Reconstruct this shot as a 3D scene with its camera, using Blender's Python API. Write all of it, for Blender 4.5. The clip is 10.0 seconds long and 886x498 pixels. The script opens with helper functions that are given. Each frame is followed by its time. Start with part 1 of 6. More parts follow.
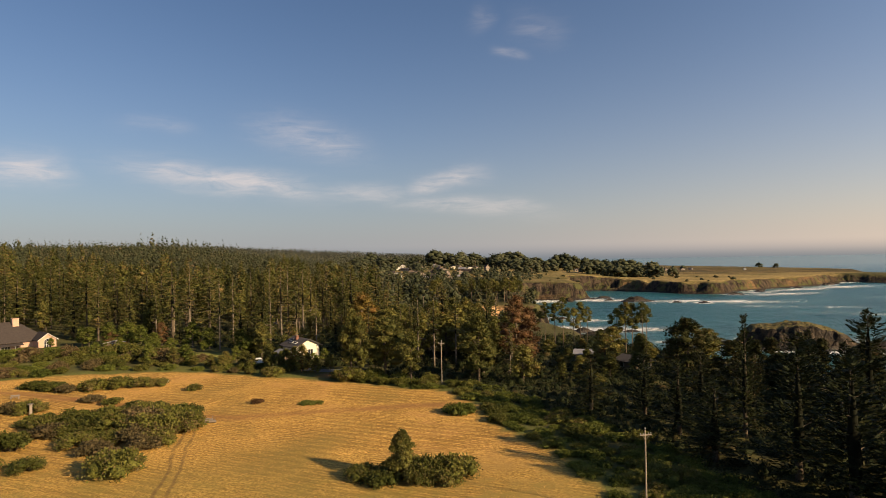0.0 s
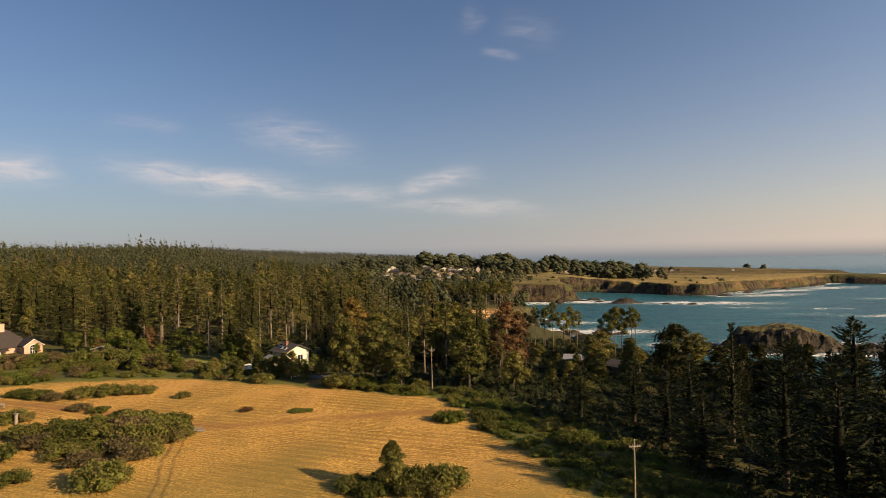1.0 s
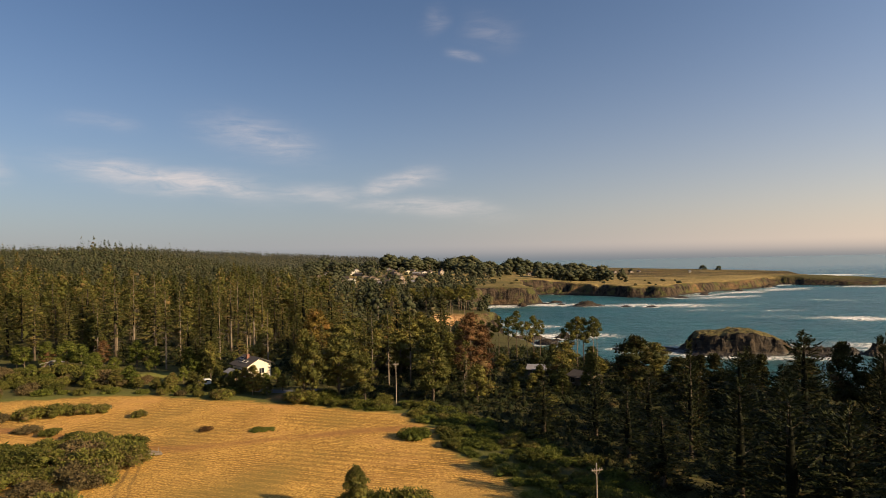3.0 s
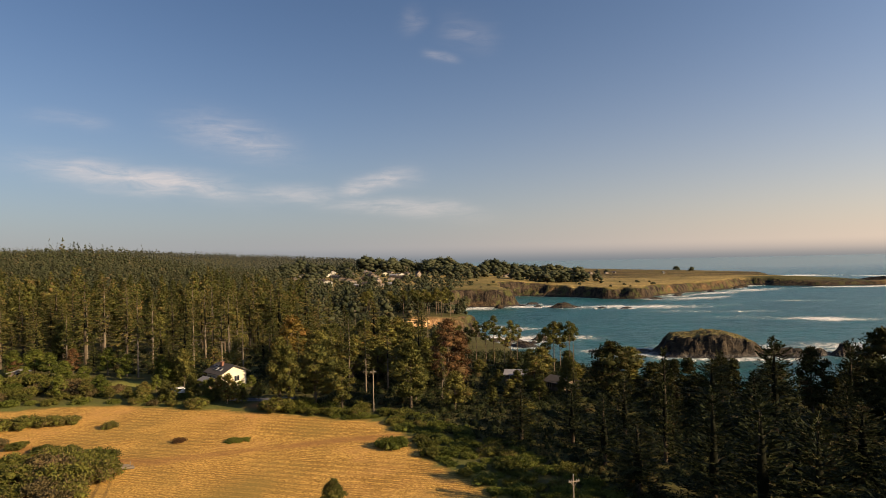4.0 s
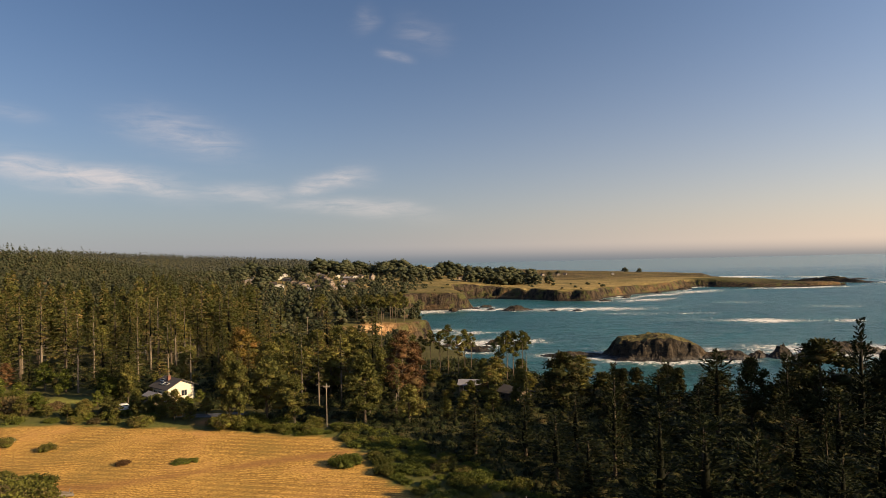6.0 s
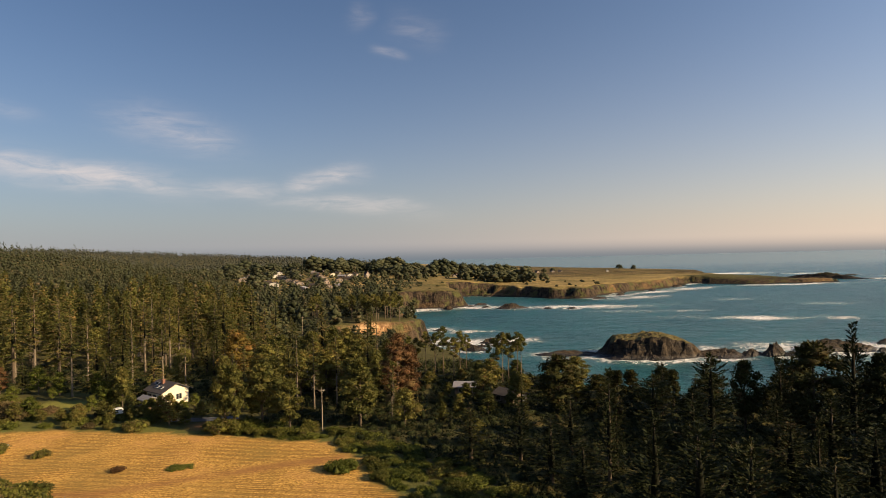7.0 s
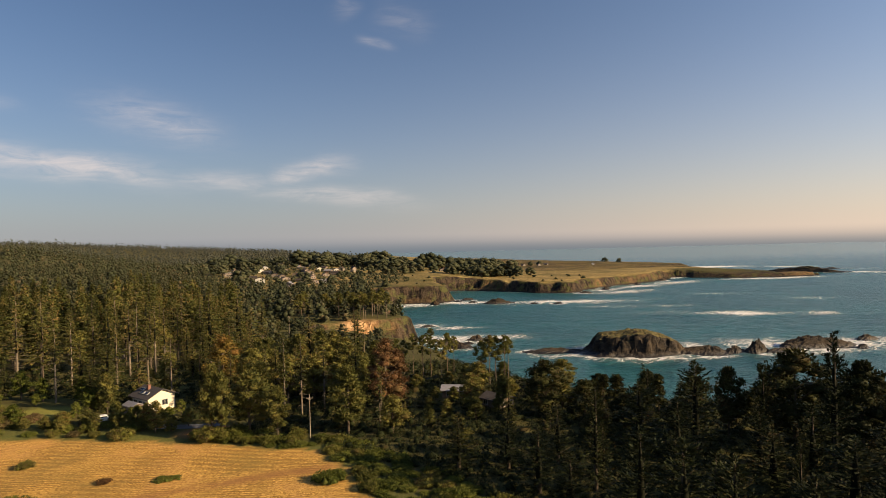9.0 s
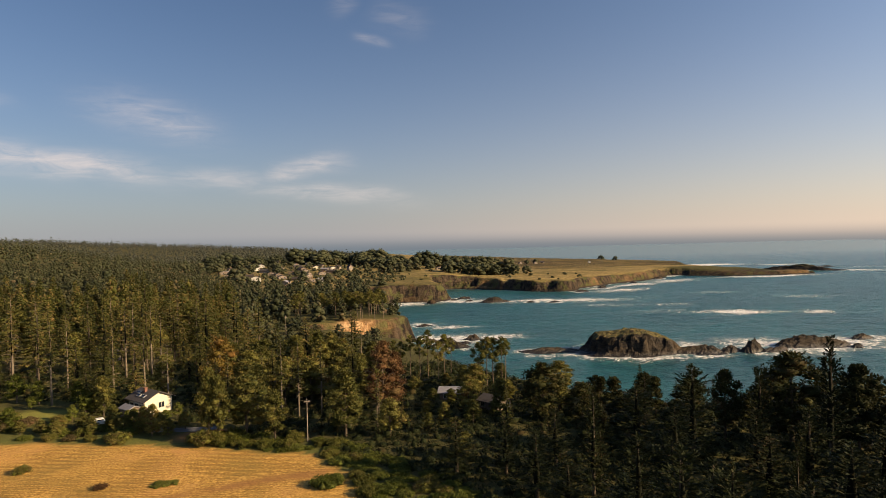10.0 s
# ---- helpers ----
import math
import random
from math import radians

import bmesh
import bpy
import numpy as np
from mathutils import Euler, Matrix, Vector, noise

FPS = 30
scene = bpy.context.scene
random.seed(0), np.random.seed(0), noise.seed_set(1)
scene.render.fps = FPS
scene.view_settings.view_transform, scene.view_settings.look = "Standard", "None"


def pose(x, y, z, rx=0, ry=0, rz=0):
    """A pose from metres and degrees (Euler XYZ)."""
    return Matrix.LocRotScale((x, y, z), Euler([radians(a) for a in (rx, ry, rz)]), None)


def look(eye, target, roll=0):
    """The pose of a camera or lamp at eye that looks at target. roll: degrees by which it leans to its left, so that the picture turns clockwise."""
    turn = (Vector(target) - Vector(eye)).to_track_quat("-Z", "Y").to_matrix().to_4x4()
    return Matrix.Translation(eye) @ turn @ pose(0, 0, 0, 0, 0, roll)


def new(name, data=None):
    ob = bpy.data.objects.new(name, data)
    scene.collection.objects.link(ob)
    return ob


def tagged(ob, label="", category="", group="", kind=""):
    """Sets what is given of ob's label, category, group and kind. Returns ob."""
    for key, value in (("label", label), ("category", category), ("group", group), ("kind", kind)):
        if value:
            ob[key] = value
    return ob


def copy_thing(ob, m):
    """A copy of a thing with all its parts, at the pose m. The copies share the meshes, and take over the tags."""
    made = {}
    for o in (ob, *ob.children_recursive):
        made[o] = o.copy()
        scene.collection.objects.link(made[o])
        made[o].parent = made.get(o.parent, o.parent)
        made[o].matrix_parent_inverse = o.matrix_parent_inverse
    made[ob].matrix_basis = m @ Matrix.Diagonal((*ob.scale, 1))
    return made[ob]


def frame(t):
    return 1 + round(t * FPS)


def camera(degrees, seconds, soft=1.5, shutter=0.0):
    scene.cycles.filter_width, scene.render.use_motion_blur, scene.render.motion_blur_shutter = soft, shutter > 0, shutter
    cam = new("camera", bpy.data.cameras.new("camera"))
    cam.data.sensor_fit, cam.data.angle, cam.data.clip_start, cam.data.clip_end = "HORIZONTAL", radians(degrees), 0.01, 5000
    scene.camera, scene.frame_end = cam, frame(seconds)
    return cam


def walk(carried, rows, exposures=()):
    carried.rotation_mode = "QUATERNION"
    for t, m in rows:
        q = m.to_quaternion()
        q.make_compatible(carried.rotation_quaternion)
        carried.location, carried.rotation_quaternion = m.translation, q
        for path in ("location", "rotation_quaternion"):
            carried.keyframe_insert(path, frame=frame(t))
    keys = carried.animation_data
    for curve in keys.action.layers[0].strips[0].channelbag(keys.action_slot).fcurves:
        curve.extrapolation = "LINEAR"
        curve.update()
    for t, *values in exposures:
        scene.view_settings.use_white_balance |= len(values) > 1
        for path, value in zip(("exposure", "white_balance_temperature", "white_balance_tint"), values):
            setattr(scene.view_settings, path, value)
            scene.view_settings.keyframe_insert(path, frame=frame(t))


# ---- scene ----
cam = camera(72.9, 10.0, 0.5)
PATH = [
    (0.0, look((0.164, -0.073, 52.429), (-6.488, 99.703, 53.164), -1.00)),
    (0.5, look((0.202, -0.102, 53.101), (-5.806, 99.715, 53.866), -0.96)),
    (1.0, look((0.223, -0.101, 53.856), (-4.827, 99.768, 54.656), -1.02)),
    (1.5, look((0.233, -0.080, 54.650), (-3.665, 99.841, 55.463), -1.00)),
    (2.0, look((0.232, -0.047, 55.452), (-2.237, 99.919, 56.276), -1.06)),
    (2.5, look((0.225, -0.010, 56.244), (-0.557, 99.984, 57.057), -1.05)),
    (4.0, look((0.181, 0.075, 58.516), (4.933, 99.958, 59.392), -1.18)),
    (4.5, look((0.163, 0.083, 59.257), (7.351, 99.820, 60.151), -1.14)),
    (5.0, look((0.144, 0.079, 60.008), (10.274, 99.560, 60.900), -1.15)),
    (5.5, look((0.124, 0.063, 60.780), (11.758, 99.379, 61.715), -1.07)),
    (7.0, look((0.047, -0.029, 63.321), (13.296, 99.089, 63.521), -1.25)),
    (7.5, look((0.011, -0.060, 64.244), (13.772, 98.989, 64.129), -1.18)),
    (8.0, look((-0.034, -0.079, 65.188), (14.497, 98.858, 64.663), -1.24)),
    (8.5, look((-0.091, -0.079, 66.126), (15.075, 98.761, 65.328), -1.23)),
    (9.0, look((-0.164, -0.049, 67.016), (15.264, 98.746, 65.811), -1.26)),
    (9.5, look((-0.256, 0.021, 67.802), (15.340, 98.787, 66.371), -1.26)),
    (10.0, look((-0.371, 0.143, 68.413), (15.645, 98.839, 66.763), -1.27)),
]
walk(cam, PATH)

# ---- light ----
SUN_AZ, SUN_EL = radians(116), radians(21.5)   # from +y towards +x
SUN_DIR = Vector((math.sin(SUN_AZ) * math.cos(SUN_EL), math.cos(SUN_AZ) * math.cos(SUN_EL), math.sin(SUN_EL)))
scene.view_settings.exposure = 0.85

sun_data = bpy.data.lights.new("sun", "SUN")
sun_data.energy, sun_data.angle, sun_data.color = 5.0, radians(0.6), (1.0, 0.74, 0.44)
sun = new("sun", sun_data)
sun.matrix_world = look(SUN_DIR * 100, (0, 0, 0))


class Net:
    """A small helper to write node trees."""

    def __init__(self, tree):
        self.tree = tree
        tree.nodes.clear()

    def put(self, kind, inputs=None, attribute=None):
        n = self.tree.nodes.new(kind)
        if attribute:
            n.attribute_name = attribute
        for key, v in (inputs or {}).items():
            self.feed(n.inputs[key], v)
        return n

    def feed(self, socket, v):
        if isinstance(v, bpy.types.NodeSocket):
            self.tree.links.new(v, socket)
        elif isinstance(v, bpy.types.Node):
            self.tree.links.new(v.outputs[0], socket)
        else:
            socket.default_value = v

    def math(self, op, a, b=0.0, clamp=False):
        n = self.tree.nodes.new("ShaderNodeMath")
        n.operation, n.use_clamp = op, clamp
        self.feed(n.inputs[0], a)
        self.feed(n.inputs[1], b)
        return n.outputs[0]

    def vmath(self, op, a, b=(0, 0, 0), out=0):
        n = self.tree.nodes.new("ShaderNodeVectorMath")
        n.operation = op
        self.feed(n.inputs[0], a)
        self.feed(n.inputs[1], b)
        return n.outputs["Value"] if out else n.outputs[0]

    def mix(self, fac, a, b, blend="MIX"):
        n = self.tree.nodes.new("ShaderNodeMix")
        n.data_type, n.blend_type = "RGBA", blend
        self.feed(n.inputs[0], fac)
        for s, v in ((n.inputs[6], a), (n.inputs[7], b)):
            self.feed(s, (*v, 1) if isinstance(v, tuple) and len(v) == 3 else v)
        return n.outputs[2]

    def noise(self, scale, detail=3.0, rough=0.55, vector=None, distortion=0.0):
        n = self.put("ShaderNodeTexNoise", inputs={"Scale": scale, "Detail": detail, "Roughness": rough, "Distortion": distortion})
        if vector is not None:
            self.feed(n.inputs["Vector"], vector)
        return n.outputs[0]

    def ramp(self, fac, stops):
        n = self.put("ShaderNodeValToRGB")
        el = n.color_ramp.elements
        while len(el) < len(stops):
            el.new(0.5)
        for e, (p, c) in zip(el, stops):
            e.position = p
            e.color = (*c, 1) if len(c) == 3 else c
        self.feed(n.inputs[0], fac)
        return n.outputs[0]

    def range(self, v, a, b, c=0.0, d=1.0, smooth=False):
        n = self.put("ShaderNodeMapRange", {"Value": v, "From Min": a, "From Max": b, "To Min": c, "To Max": d})
        n.interpolation_type = "SMOOTHSTEP" if smooth else "LINEAR"
        return n.outputs[0]

    def scaled(self, v, s):
        n = self.put("ShaderNodeMapping", inputs={"Vector": v, "Scale": s})
        return n.outputs[0]


def make_world():
    world = bpy.data.worlds.new("sky")
    scene.world = world
    world.use_nodes = True
    k = Net(world.node_tree)
    sky = k.put("ShaderNodeTexSky")
    sky.sky_type, sky.sun_disc, sky.sun_elevation, sky.sun_rotation = "NISHITA", False, SUN_EL, SUN_AZ
    sky.altitude, sky.air_density, sky.dust_density, sky.ozone_density = 50, 1.0, 1.2, 2.0
    clear_air = k.mix(1.0, sky.outputs[0], (0.62, 0.69, 0.80), "MULTIPLY")
    way = k.put("ShaderNodeTexCoord").outputs["Generated"]
    up = k.put("ShaderNodeSeparateXYZ", inputs={0: way}).outputs[2]
    toward = k.vmath("DOT_PRODUCT", way, (math.sin(SUN_AZ), math.cos(SUN_AZ), 0), out=1)
    warm = k.range(toward, -0.75, 0.75, 0, 1, True)
    clear_air = k.mix(1.0, clear_air, k.mix(warm, (0.86, 0.88, 0.90), (1.52, 1.45, 1.36)), "MULTIPLY")
    # marine haze low over the horizon, warmer towards the sun
    haze_colour = k.mix(warm, HAZE_COOL, HAZE_WARM)
    low = k.math("POWER", 2.718, k.math("MULTIPLY", k.math("ABSOLUTE", up), -HAZE_FALL))
    colour = k.mix(k.math("MULTIPLY", low, HAZE_MOST), clear_air, haze_colour)
    # thin cirrus streaks
    warp = k.noise(9.0, 4.0, 0.6, k.scaled(way, (1, 1, 3.5)))
    fray = k.noise(16.0, 6.0, 0.62, k.scaled(way, (1, 1, 5.0)), 0.7)
    bent = k.vmath("ADD", way, k.vmath("MULTIPLY", k.put("ShaderNodeTexNoise", inputs={"Vector": k.scaled(way, (1, 1, 2.5)), "Scale": 7.0, "Detail": 3.0}).outputs["Color"], (0.06, 0.0, 0.036)))
    bent = k.vmath("SUBTRACT", bent, (0.03, 0, 0.018))
    total = None
    for a, b, width, strength in CLOUDS:
        va, vb = Vector(a).normalized(), Vector(b).normalized()
        c = ((va + vb) / 2).normalized()
        u = (vb - va).normalized()
        v = c.cross(u).normalized()
        half, width = (vb - va).length / 2 * 0.85, width * 1.8
        du = k.math("DIVIDE", k.vmath("DOT_PRODUCT", k.vmath("SUBTRACT", bent, tuple(c)), tuple(u), out=1), half)
        dv = k.math("DIVIDE", k.vmath("DOT_PRODUCT", k.vmath("SUBTRACT", bent, tuple(c)), tuple(v), out=1), width)
        r2 = k.math("ADD", k.math("POWER", k.math("ABSOLUTE", du), 3.0), k.math("MULTIPLY", dv, dv))
        m = k.math("MULTIPLY", k.math("POWER", 2.718, k.math("MULTIPLY", r2, -1.0)), strength)
        total = m if total is None else k.math("MAXIMUM", total, m)
    ahead = k.range(k.put("ShaderNodeSeparateXYZ", inputs={0: way}).outputs[1], 0.0, 0.1)
    cover = k.math("MULTIPLY", k.math("MULTIPLY", total, ahead), k.range(fray, 0.30, 0.70, 0.18, 1.05), True)
    cloud_colour = k.mix(warm, CLOUD_COOL, CLOUD_WARM)
    colour = k.mix(cover, colour, cloud_colour)
    # open sea below the far edge of the water
    sea = k.range(up, -0.019, 0.016, 1, 0, True)
    colour = k.mix(k.math("MULTIPLY", sea, 0.95), colour, k.mix(warm, SEA_FAR_COOL, SEA_FAR_WARM))
    bg = k.put("ShaderNodeBackground", inputs={"Color": colour, "Strength": SKY_STRENGTH})
    k.put("ShaderNodeOutputWorld", inputs={"Surface": bg})


SKY_STRENGTH = 0.07
HAZE_COOL, HAZE_WARM = (3.5, 3.45, 3.6), (8.6, 6.4, 4.8)
HAZE_FALL, HAZE_MOST = 8.0, 0.80
CLOUD_COOL, CLOUD_WARM = (6.6, 5.7, 5.3), (8.0, 6.5, 5.3)
SEA_FAR_COOL, SEA_FAR_WARM = (1.35, 1.65, 1.95), (1.75, 1.90, 2.0)
CLOUDS = [
    ((-0.53, 0.84, 0.137), (-0.25, 0.96, 0.100), 0.0095, 0.75),
    ((-0.30, 0.95, 0.103), (-0.10, 0.99, 0.097), 0.0070, 0.38),
    ((-0.66, 0.74, 0.123), (-0.57, 0.81, 0.128), 0.0115, 0.70),
    ((-0.36, 0.91, 0.203), (-0.19, 0.97, 0.167), 0.0140, 0.36),
    ((-0.13, 0.99, 0.103), (0.01, 0.99, 0.133), 0.0080, 0.55),
    ((-0.16, 0.98, 0.086), (0.11, 0.99, 0.065), 0.0070, 0.50),
    ((0.025, 0.949, 0.316), (0.075, 0.949, 0.307), 0.0045, 0.32),
    ((-0.011, 0.927, 0.378), (0.02, 0.935, 0.350), 0.0100, 0.13),
    ((0.05, 0.931, 0.362), (0.14, 0.933, 0.333), 0.0120, 0.13),
    ((-0.53, 0.83, 0.195), (-0.43, 0.876, 0.188), 0.0060, 0.18),
]
make_world()

# ---- materials ----


def material(name):
    m = bpy.data.materials.new(name)
    m.use_nodes = True
    k = Net(m.node_tree)
    out = k.put("ShaderNodeOutputMaterial")
    return m, k, out


def surface(k, out, colour, rough=0.8, normal=None, specular=0.3, metal=0.0, thin=0.0):
    b = k.put("ShaderNodeBsdfPrincipled", inputs={"Roughness": rough, "Specular IOR Level": specular, "Metallic": metal})
    k.feed(b.inputs["Base Color"], (*colour, 1) if isinstance(colour, tuple) else colour)
    if normal is not None:
        k.feed(b.inputs["Normal"], normal)
    shader = b.outputs[0]
    if thin:
        t = k.put("ShaderNodeBsdfTranslucent")
        k.feed(t.inputs[0], (*colour, 1) if isinstance(colour, tuple) else colour)
        mixed = k.put("ShaderNodeMixShader", inputs={0: thin, 1: b.outputs[0], 2: t.outputs[0]})
        shader = mixed.outputs[0]
    k.feed(out.inputs[0], shader)
    return b


def bump(k, height, strength=0.4, distance=0.1):
    return k.put("ShaderNodeBump", inputs={"Height": height, "Strength": strength, "Distance": distance}).outputs[0]


def place(k):
    return k.put("ShaderNodeNewGeometry").outputs["Position"]


def local(k):
    return k.put("ShaderNodeTexCoord").outputs["Object"]


def foliage(name, dark, light, dry, dry_share=0.12, thin=0.16, grain=0.35):
    """Leaves: from spray to spray and from tree to tree the green differs; some sprays are dry."""
    m, k, out = material(name)
    isl = k.put("ShaderNodeNewGeometry").outputs["Random Per Island"]
    ob = k.math("FRACT", k.math("ADD", k.put("ShaderNodeObjectInfo").outputs["Random"], k.put("ShaderNodeAttribute", attribute="tint").outputs["Fac"]))
    patch = k.noise(grain, 2.0, 0.5, place(k))
    c = k.mix(k.math("ADD", k.math("MULTIPLY", isl, 0.34), k.range(patch, 0.32, 0.68, 0.0, 0.6), True), dark, light)
    c = k.mix(k.range(ob, 0.45, 1.0, 0.0, 0.55), c, light)
    c = k.mix(k.range(ob, 0.5, 0.0, 0.0, 0.7), c, dark)
    brown = k.math("MULTIPLY", k.range(k.math("ADD", k.math("MULTIPLY", isl, 0.5), k.math("MULTIPLY", k.noise(grain * 0.6, 3.0, 0.6, place(k)), 0.8)), 0.85 - dry_share, 1.05 - dry_share), k.range(ob, 0.2, 0.9, 0.25, 1.0))
    c = k.mix(brown, c, dry)
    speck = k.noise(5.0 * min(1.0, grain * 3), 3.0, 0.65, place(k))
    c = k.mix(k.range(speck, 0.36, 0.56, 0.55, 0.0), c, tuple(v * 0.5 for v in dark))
    surface(k, out, c, 0.65, bump(k, k.noise(2.6 * min(1.0, grain * 3), 3.0, 0.7, place(k)), 0.45, 0.3 / min(1.0, grain * 3)), 0.07, 0.0, thin)
    return m


def plain(name, colour, rough=0.7, vary=0.12, scale=3.0, specular=0.3, metal=0.0, relief=0.15):
    """Paint, timber, shingle: a base colour with stains and grain at two sizes."""
    m, k, out = material(name)
    p = local(k)
    a, b = k.noise(scale, 4.0, 0.6, p), k.noise(scale * 9, 3.0, 0.6, p)
    c = k.mix(k.range(a, 0.3, 0.7), tuple(v * (1 - vary) for v in colour), tuple(min(1, v * (1 + vary)) for v in colour))
    c = k.mix(k.range(b, 0.45, 0.8, 0, vary), c, tuple(v * 0.6 for v in colour))
    surface(k, out, c, rough, bump(k, b, relief, 0.02), specular, metal)
    return m


def bark(name, colour):
    m, k, out = material(name)
    p = k.scaled(local(k), (1, 1, 0.25))
    a, b = k.noise(5.0, 4.0, 0.65, p), k.noise(0.9, 2.0, 0.5, local(k))
    c = k.mix(k.range(a, 0.3, 0.7), tuple(v * 0.45 for v in colour), colour)
    c = k.mix(k.range(b, 0.4, 0.75, 0, 0.6), c, tuple(v * 1.35 for v in colour))
    surface(k, out, c, 0.9, bump(k, a, 0.6, 0.05), 0.1)
    return m


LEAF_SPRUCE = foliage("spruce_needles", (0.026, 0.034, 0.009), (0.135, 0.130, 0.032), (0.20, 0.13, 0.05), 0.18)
# distance haze is put into these two leaf colours: paler, greyer greens
LEAF_FAR = foliage("hazed_far_needles", (0.034, 0.041, 0.021), (0.080, 0.083, 0.040), (0.15, 0.11, 0.06), 0.10, grain=0.05)
LEAF_RIDGE = foliage("hazed_ridge_needles", (0.050, 0.056, 0.046), (0.105, 0.108, 0.080), (0.12, 0.10, 0.07), 0.06, grain=0.03)
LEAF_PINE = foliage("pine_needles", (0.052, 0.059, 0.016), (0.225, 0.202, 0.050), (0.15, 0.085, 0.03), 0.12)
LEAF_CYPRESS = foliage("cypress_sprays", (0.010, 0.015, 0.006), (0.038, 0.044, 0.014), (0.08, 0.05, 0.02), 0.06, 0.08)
# a darker copy of the pine needles: the grove's shade put into the colour
LEAF_PINE_SHADED = foliage("shaded_pine_needles", (0.014, 0.019, 0.007), (0.062, 0.062, 0.018), (0.10, 0.06, 0.025), 0.10, 0.10)
# village leaves are paled and greyed in colour to stand in for haze
LEAF_TOWN = foliage("hazed_windbreak_sprays", (0.036, 0.044, 0.024), (0.105, 0.105, 0.052), (0.13, 0.10, 0.06), 0.08)
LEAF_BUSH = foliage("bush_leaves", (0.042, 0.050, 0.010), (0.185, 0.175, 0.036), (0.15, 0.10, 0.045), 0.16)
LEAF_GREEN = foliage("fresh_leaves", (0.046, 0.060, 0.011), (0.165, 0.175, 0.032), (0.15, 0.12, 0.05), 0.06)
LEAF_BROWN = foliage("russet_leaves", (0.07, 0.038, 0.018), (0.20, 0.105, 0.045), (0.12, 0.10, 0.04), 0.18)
# the evening sun's gold is put into this needle colour
LEAF_SUN_GOLD = foliage("sun_gold_needles", (0.07, 0.055, 0.012), (0.19, 0.13, 0.030), (0.20, 0.10, 0.03), 0.12)
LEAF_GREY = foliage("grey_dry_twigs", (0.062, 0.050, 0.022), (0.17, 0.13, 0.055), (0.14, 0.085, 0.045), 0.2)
# near-black, so the shade inside the crowns is put into the colour
INNER = bark("inner_crown_shade", (0.011, 0.012, 0.006))
BARK = bark("grey_brown_bark", (0.16, 0.12, 0.085))
BARK_PALE = bark("pale_dead_bark", (0.20, 0.16, 0.115))
BARK_DARK = bark("dark_bark", (0.11, 0.085, 0.06))


def make_ground_material():
    m, k, out = material("coastal_ground")
    p = place(k)
    attr = {n: k.put("ShaderNodeAttribute", attribute=n).outputs["Fac"] for n in ("field", "track", "green", "town")}
    big, mid, fine = k.noise(0.03, 4.0, 0.6, p), k.noise(0.25, 4.0, 0.6, p), k.noise(2.2, 4.0, 0.65, p)
    # mown hay stubble in swathes
    turned = k.put("ShaderNodeVectorRotate", {"Vector": p, "Angle": radians(17)})
    turned.rotation_type = "Z_AXIS"
    wave = k.put("ShaderNodeTexWave", {"Vector": turned.outputs[0], "Scale": 0.15, "Distortion": 3.0, "Detail": 4.0, "Detail Scale": 0.22, "Detail Roughness": 0.45})
    wave.wave_type, wave.bands_direction = "BANDS", "Y"
    row = k.math("MULTIPLY", wave.outputs[1], k.range(k.noise(0.06, 3.0, 0.6, p), 0.38, 0.6))
    straw = k.mix(k.range(k.math("ADD", k.math("MULTIPLY", fine, 0.5), k.math("MULTIPLY", k.noise(5.5, 3.0, 0.7, k.scaled(p, (0.45, 1.2, 1))), 0.5)), 0.41, 0.60), (0.20, 0.102, 0.022), (0.78, 0.465, 0.118))
    straw = k.mix(k.math("MULTIPLY", k.range(row, 0.2, 0.7), 0.5), straw, (0.20, 0.105, 0.03))
    swath = k.put("ShaderNodeTexWave", {"Vector": turned.outputs[0], "Scale": 0.36, "Distortion": 9.0, "Detail": 3.0, "Detail Scale": 0.30, "Detail Roughness": 0.6})
    swath.wave_type, swath.bands_direction = "BANDS", "Y"
    straw = k.mix(k.math("MULTIPLY", k.range(swath.outputs[1], 0.35, 0.9), k.range(k.noise(0.09, 3.0, 0.6, p), 0.42, 0.62, 0.06, 0.7)), straw, (0.165, 0.085, 0.024))
    straw = k.mix(k.range(mid, 0.5, 0.75, 0, 0.4), straw, (0.32, 0.205, 0.055))
    straw = k.mix(k.range(big, 0.52, 0.7, 0, 0.75), straw, (0.235, 0.168, 0.045))
    straw = k.mix(k.math("MULTIPLY", k.range(big, 0.48, 0.34, 0, 0.85), k.range(mid, 0.35, 0.6)), straw, (0.52, 0.27, 0.09))
    # rough grass and duff under the trees
    rough = k.mix(k.range(mid, 0.3, 0.7), (0.055, 0.048, 0.02), (0.11, 0.095, 0.035))
    rough = k.mix(k.range(fine, 0.4, 0.75, 0, 0.6), rough, (0.05, 0.06, 0.018))
    green = k.mix(k.range(fine, 0.3, 0.7), (0.07, 0.085, 0.02), (0.17, 0.165, 0.045))
    terrace = k.mix(k.range(mid, 0.35, 0.65), (0.17, 0.124, 0.045), (0.38, 0.272, 0.105))
    terrace = k.mix(k.range(k.noise(0.018, 5.0, 0.65, k.scaled(p, (0.6, 1.6, 1)), 0.8), 0.47, 0.58, 0, 0.85), terrace, (0.10, 0.085, 0.030))
    c = k.mix(attr["green"], rough, green)
    c = k.mix(k.put("ShaderNodeAttribute", attribute="lawn").outputs["Fac"], c, k.mix(k.range(fine, 0.3, 0.7), (0.15, 0.15, 0.035), (0.26, 0.24, 0.06)))
    c = k.mix(attr["town"], c, terrace)
    c = k.mix(attr["field"], c, straw)
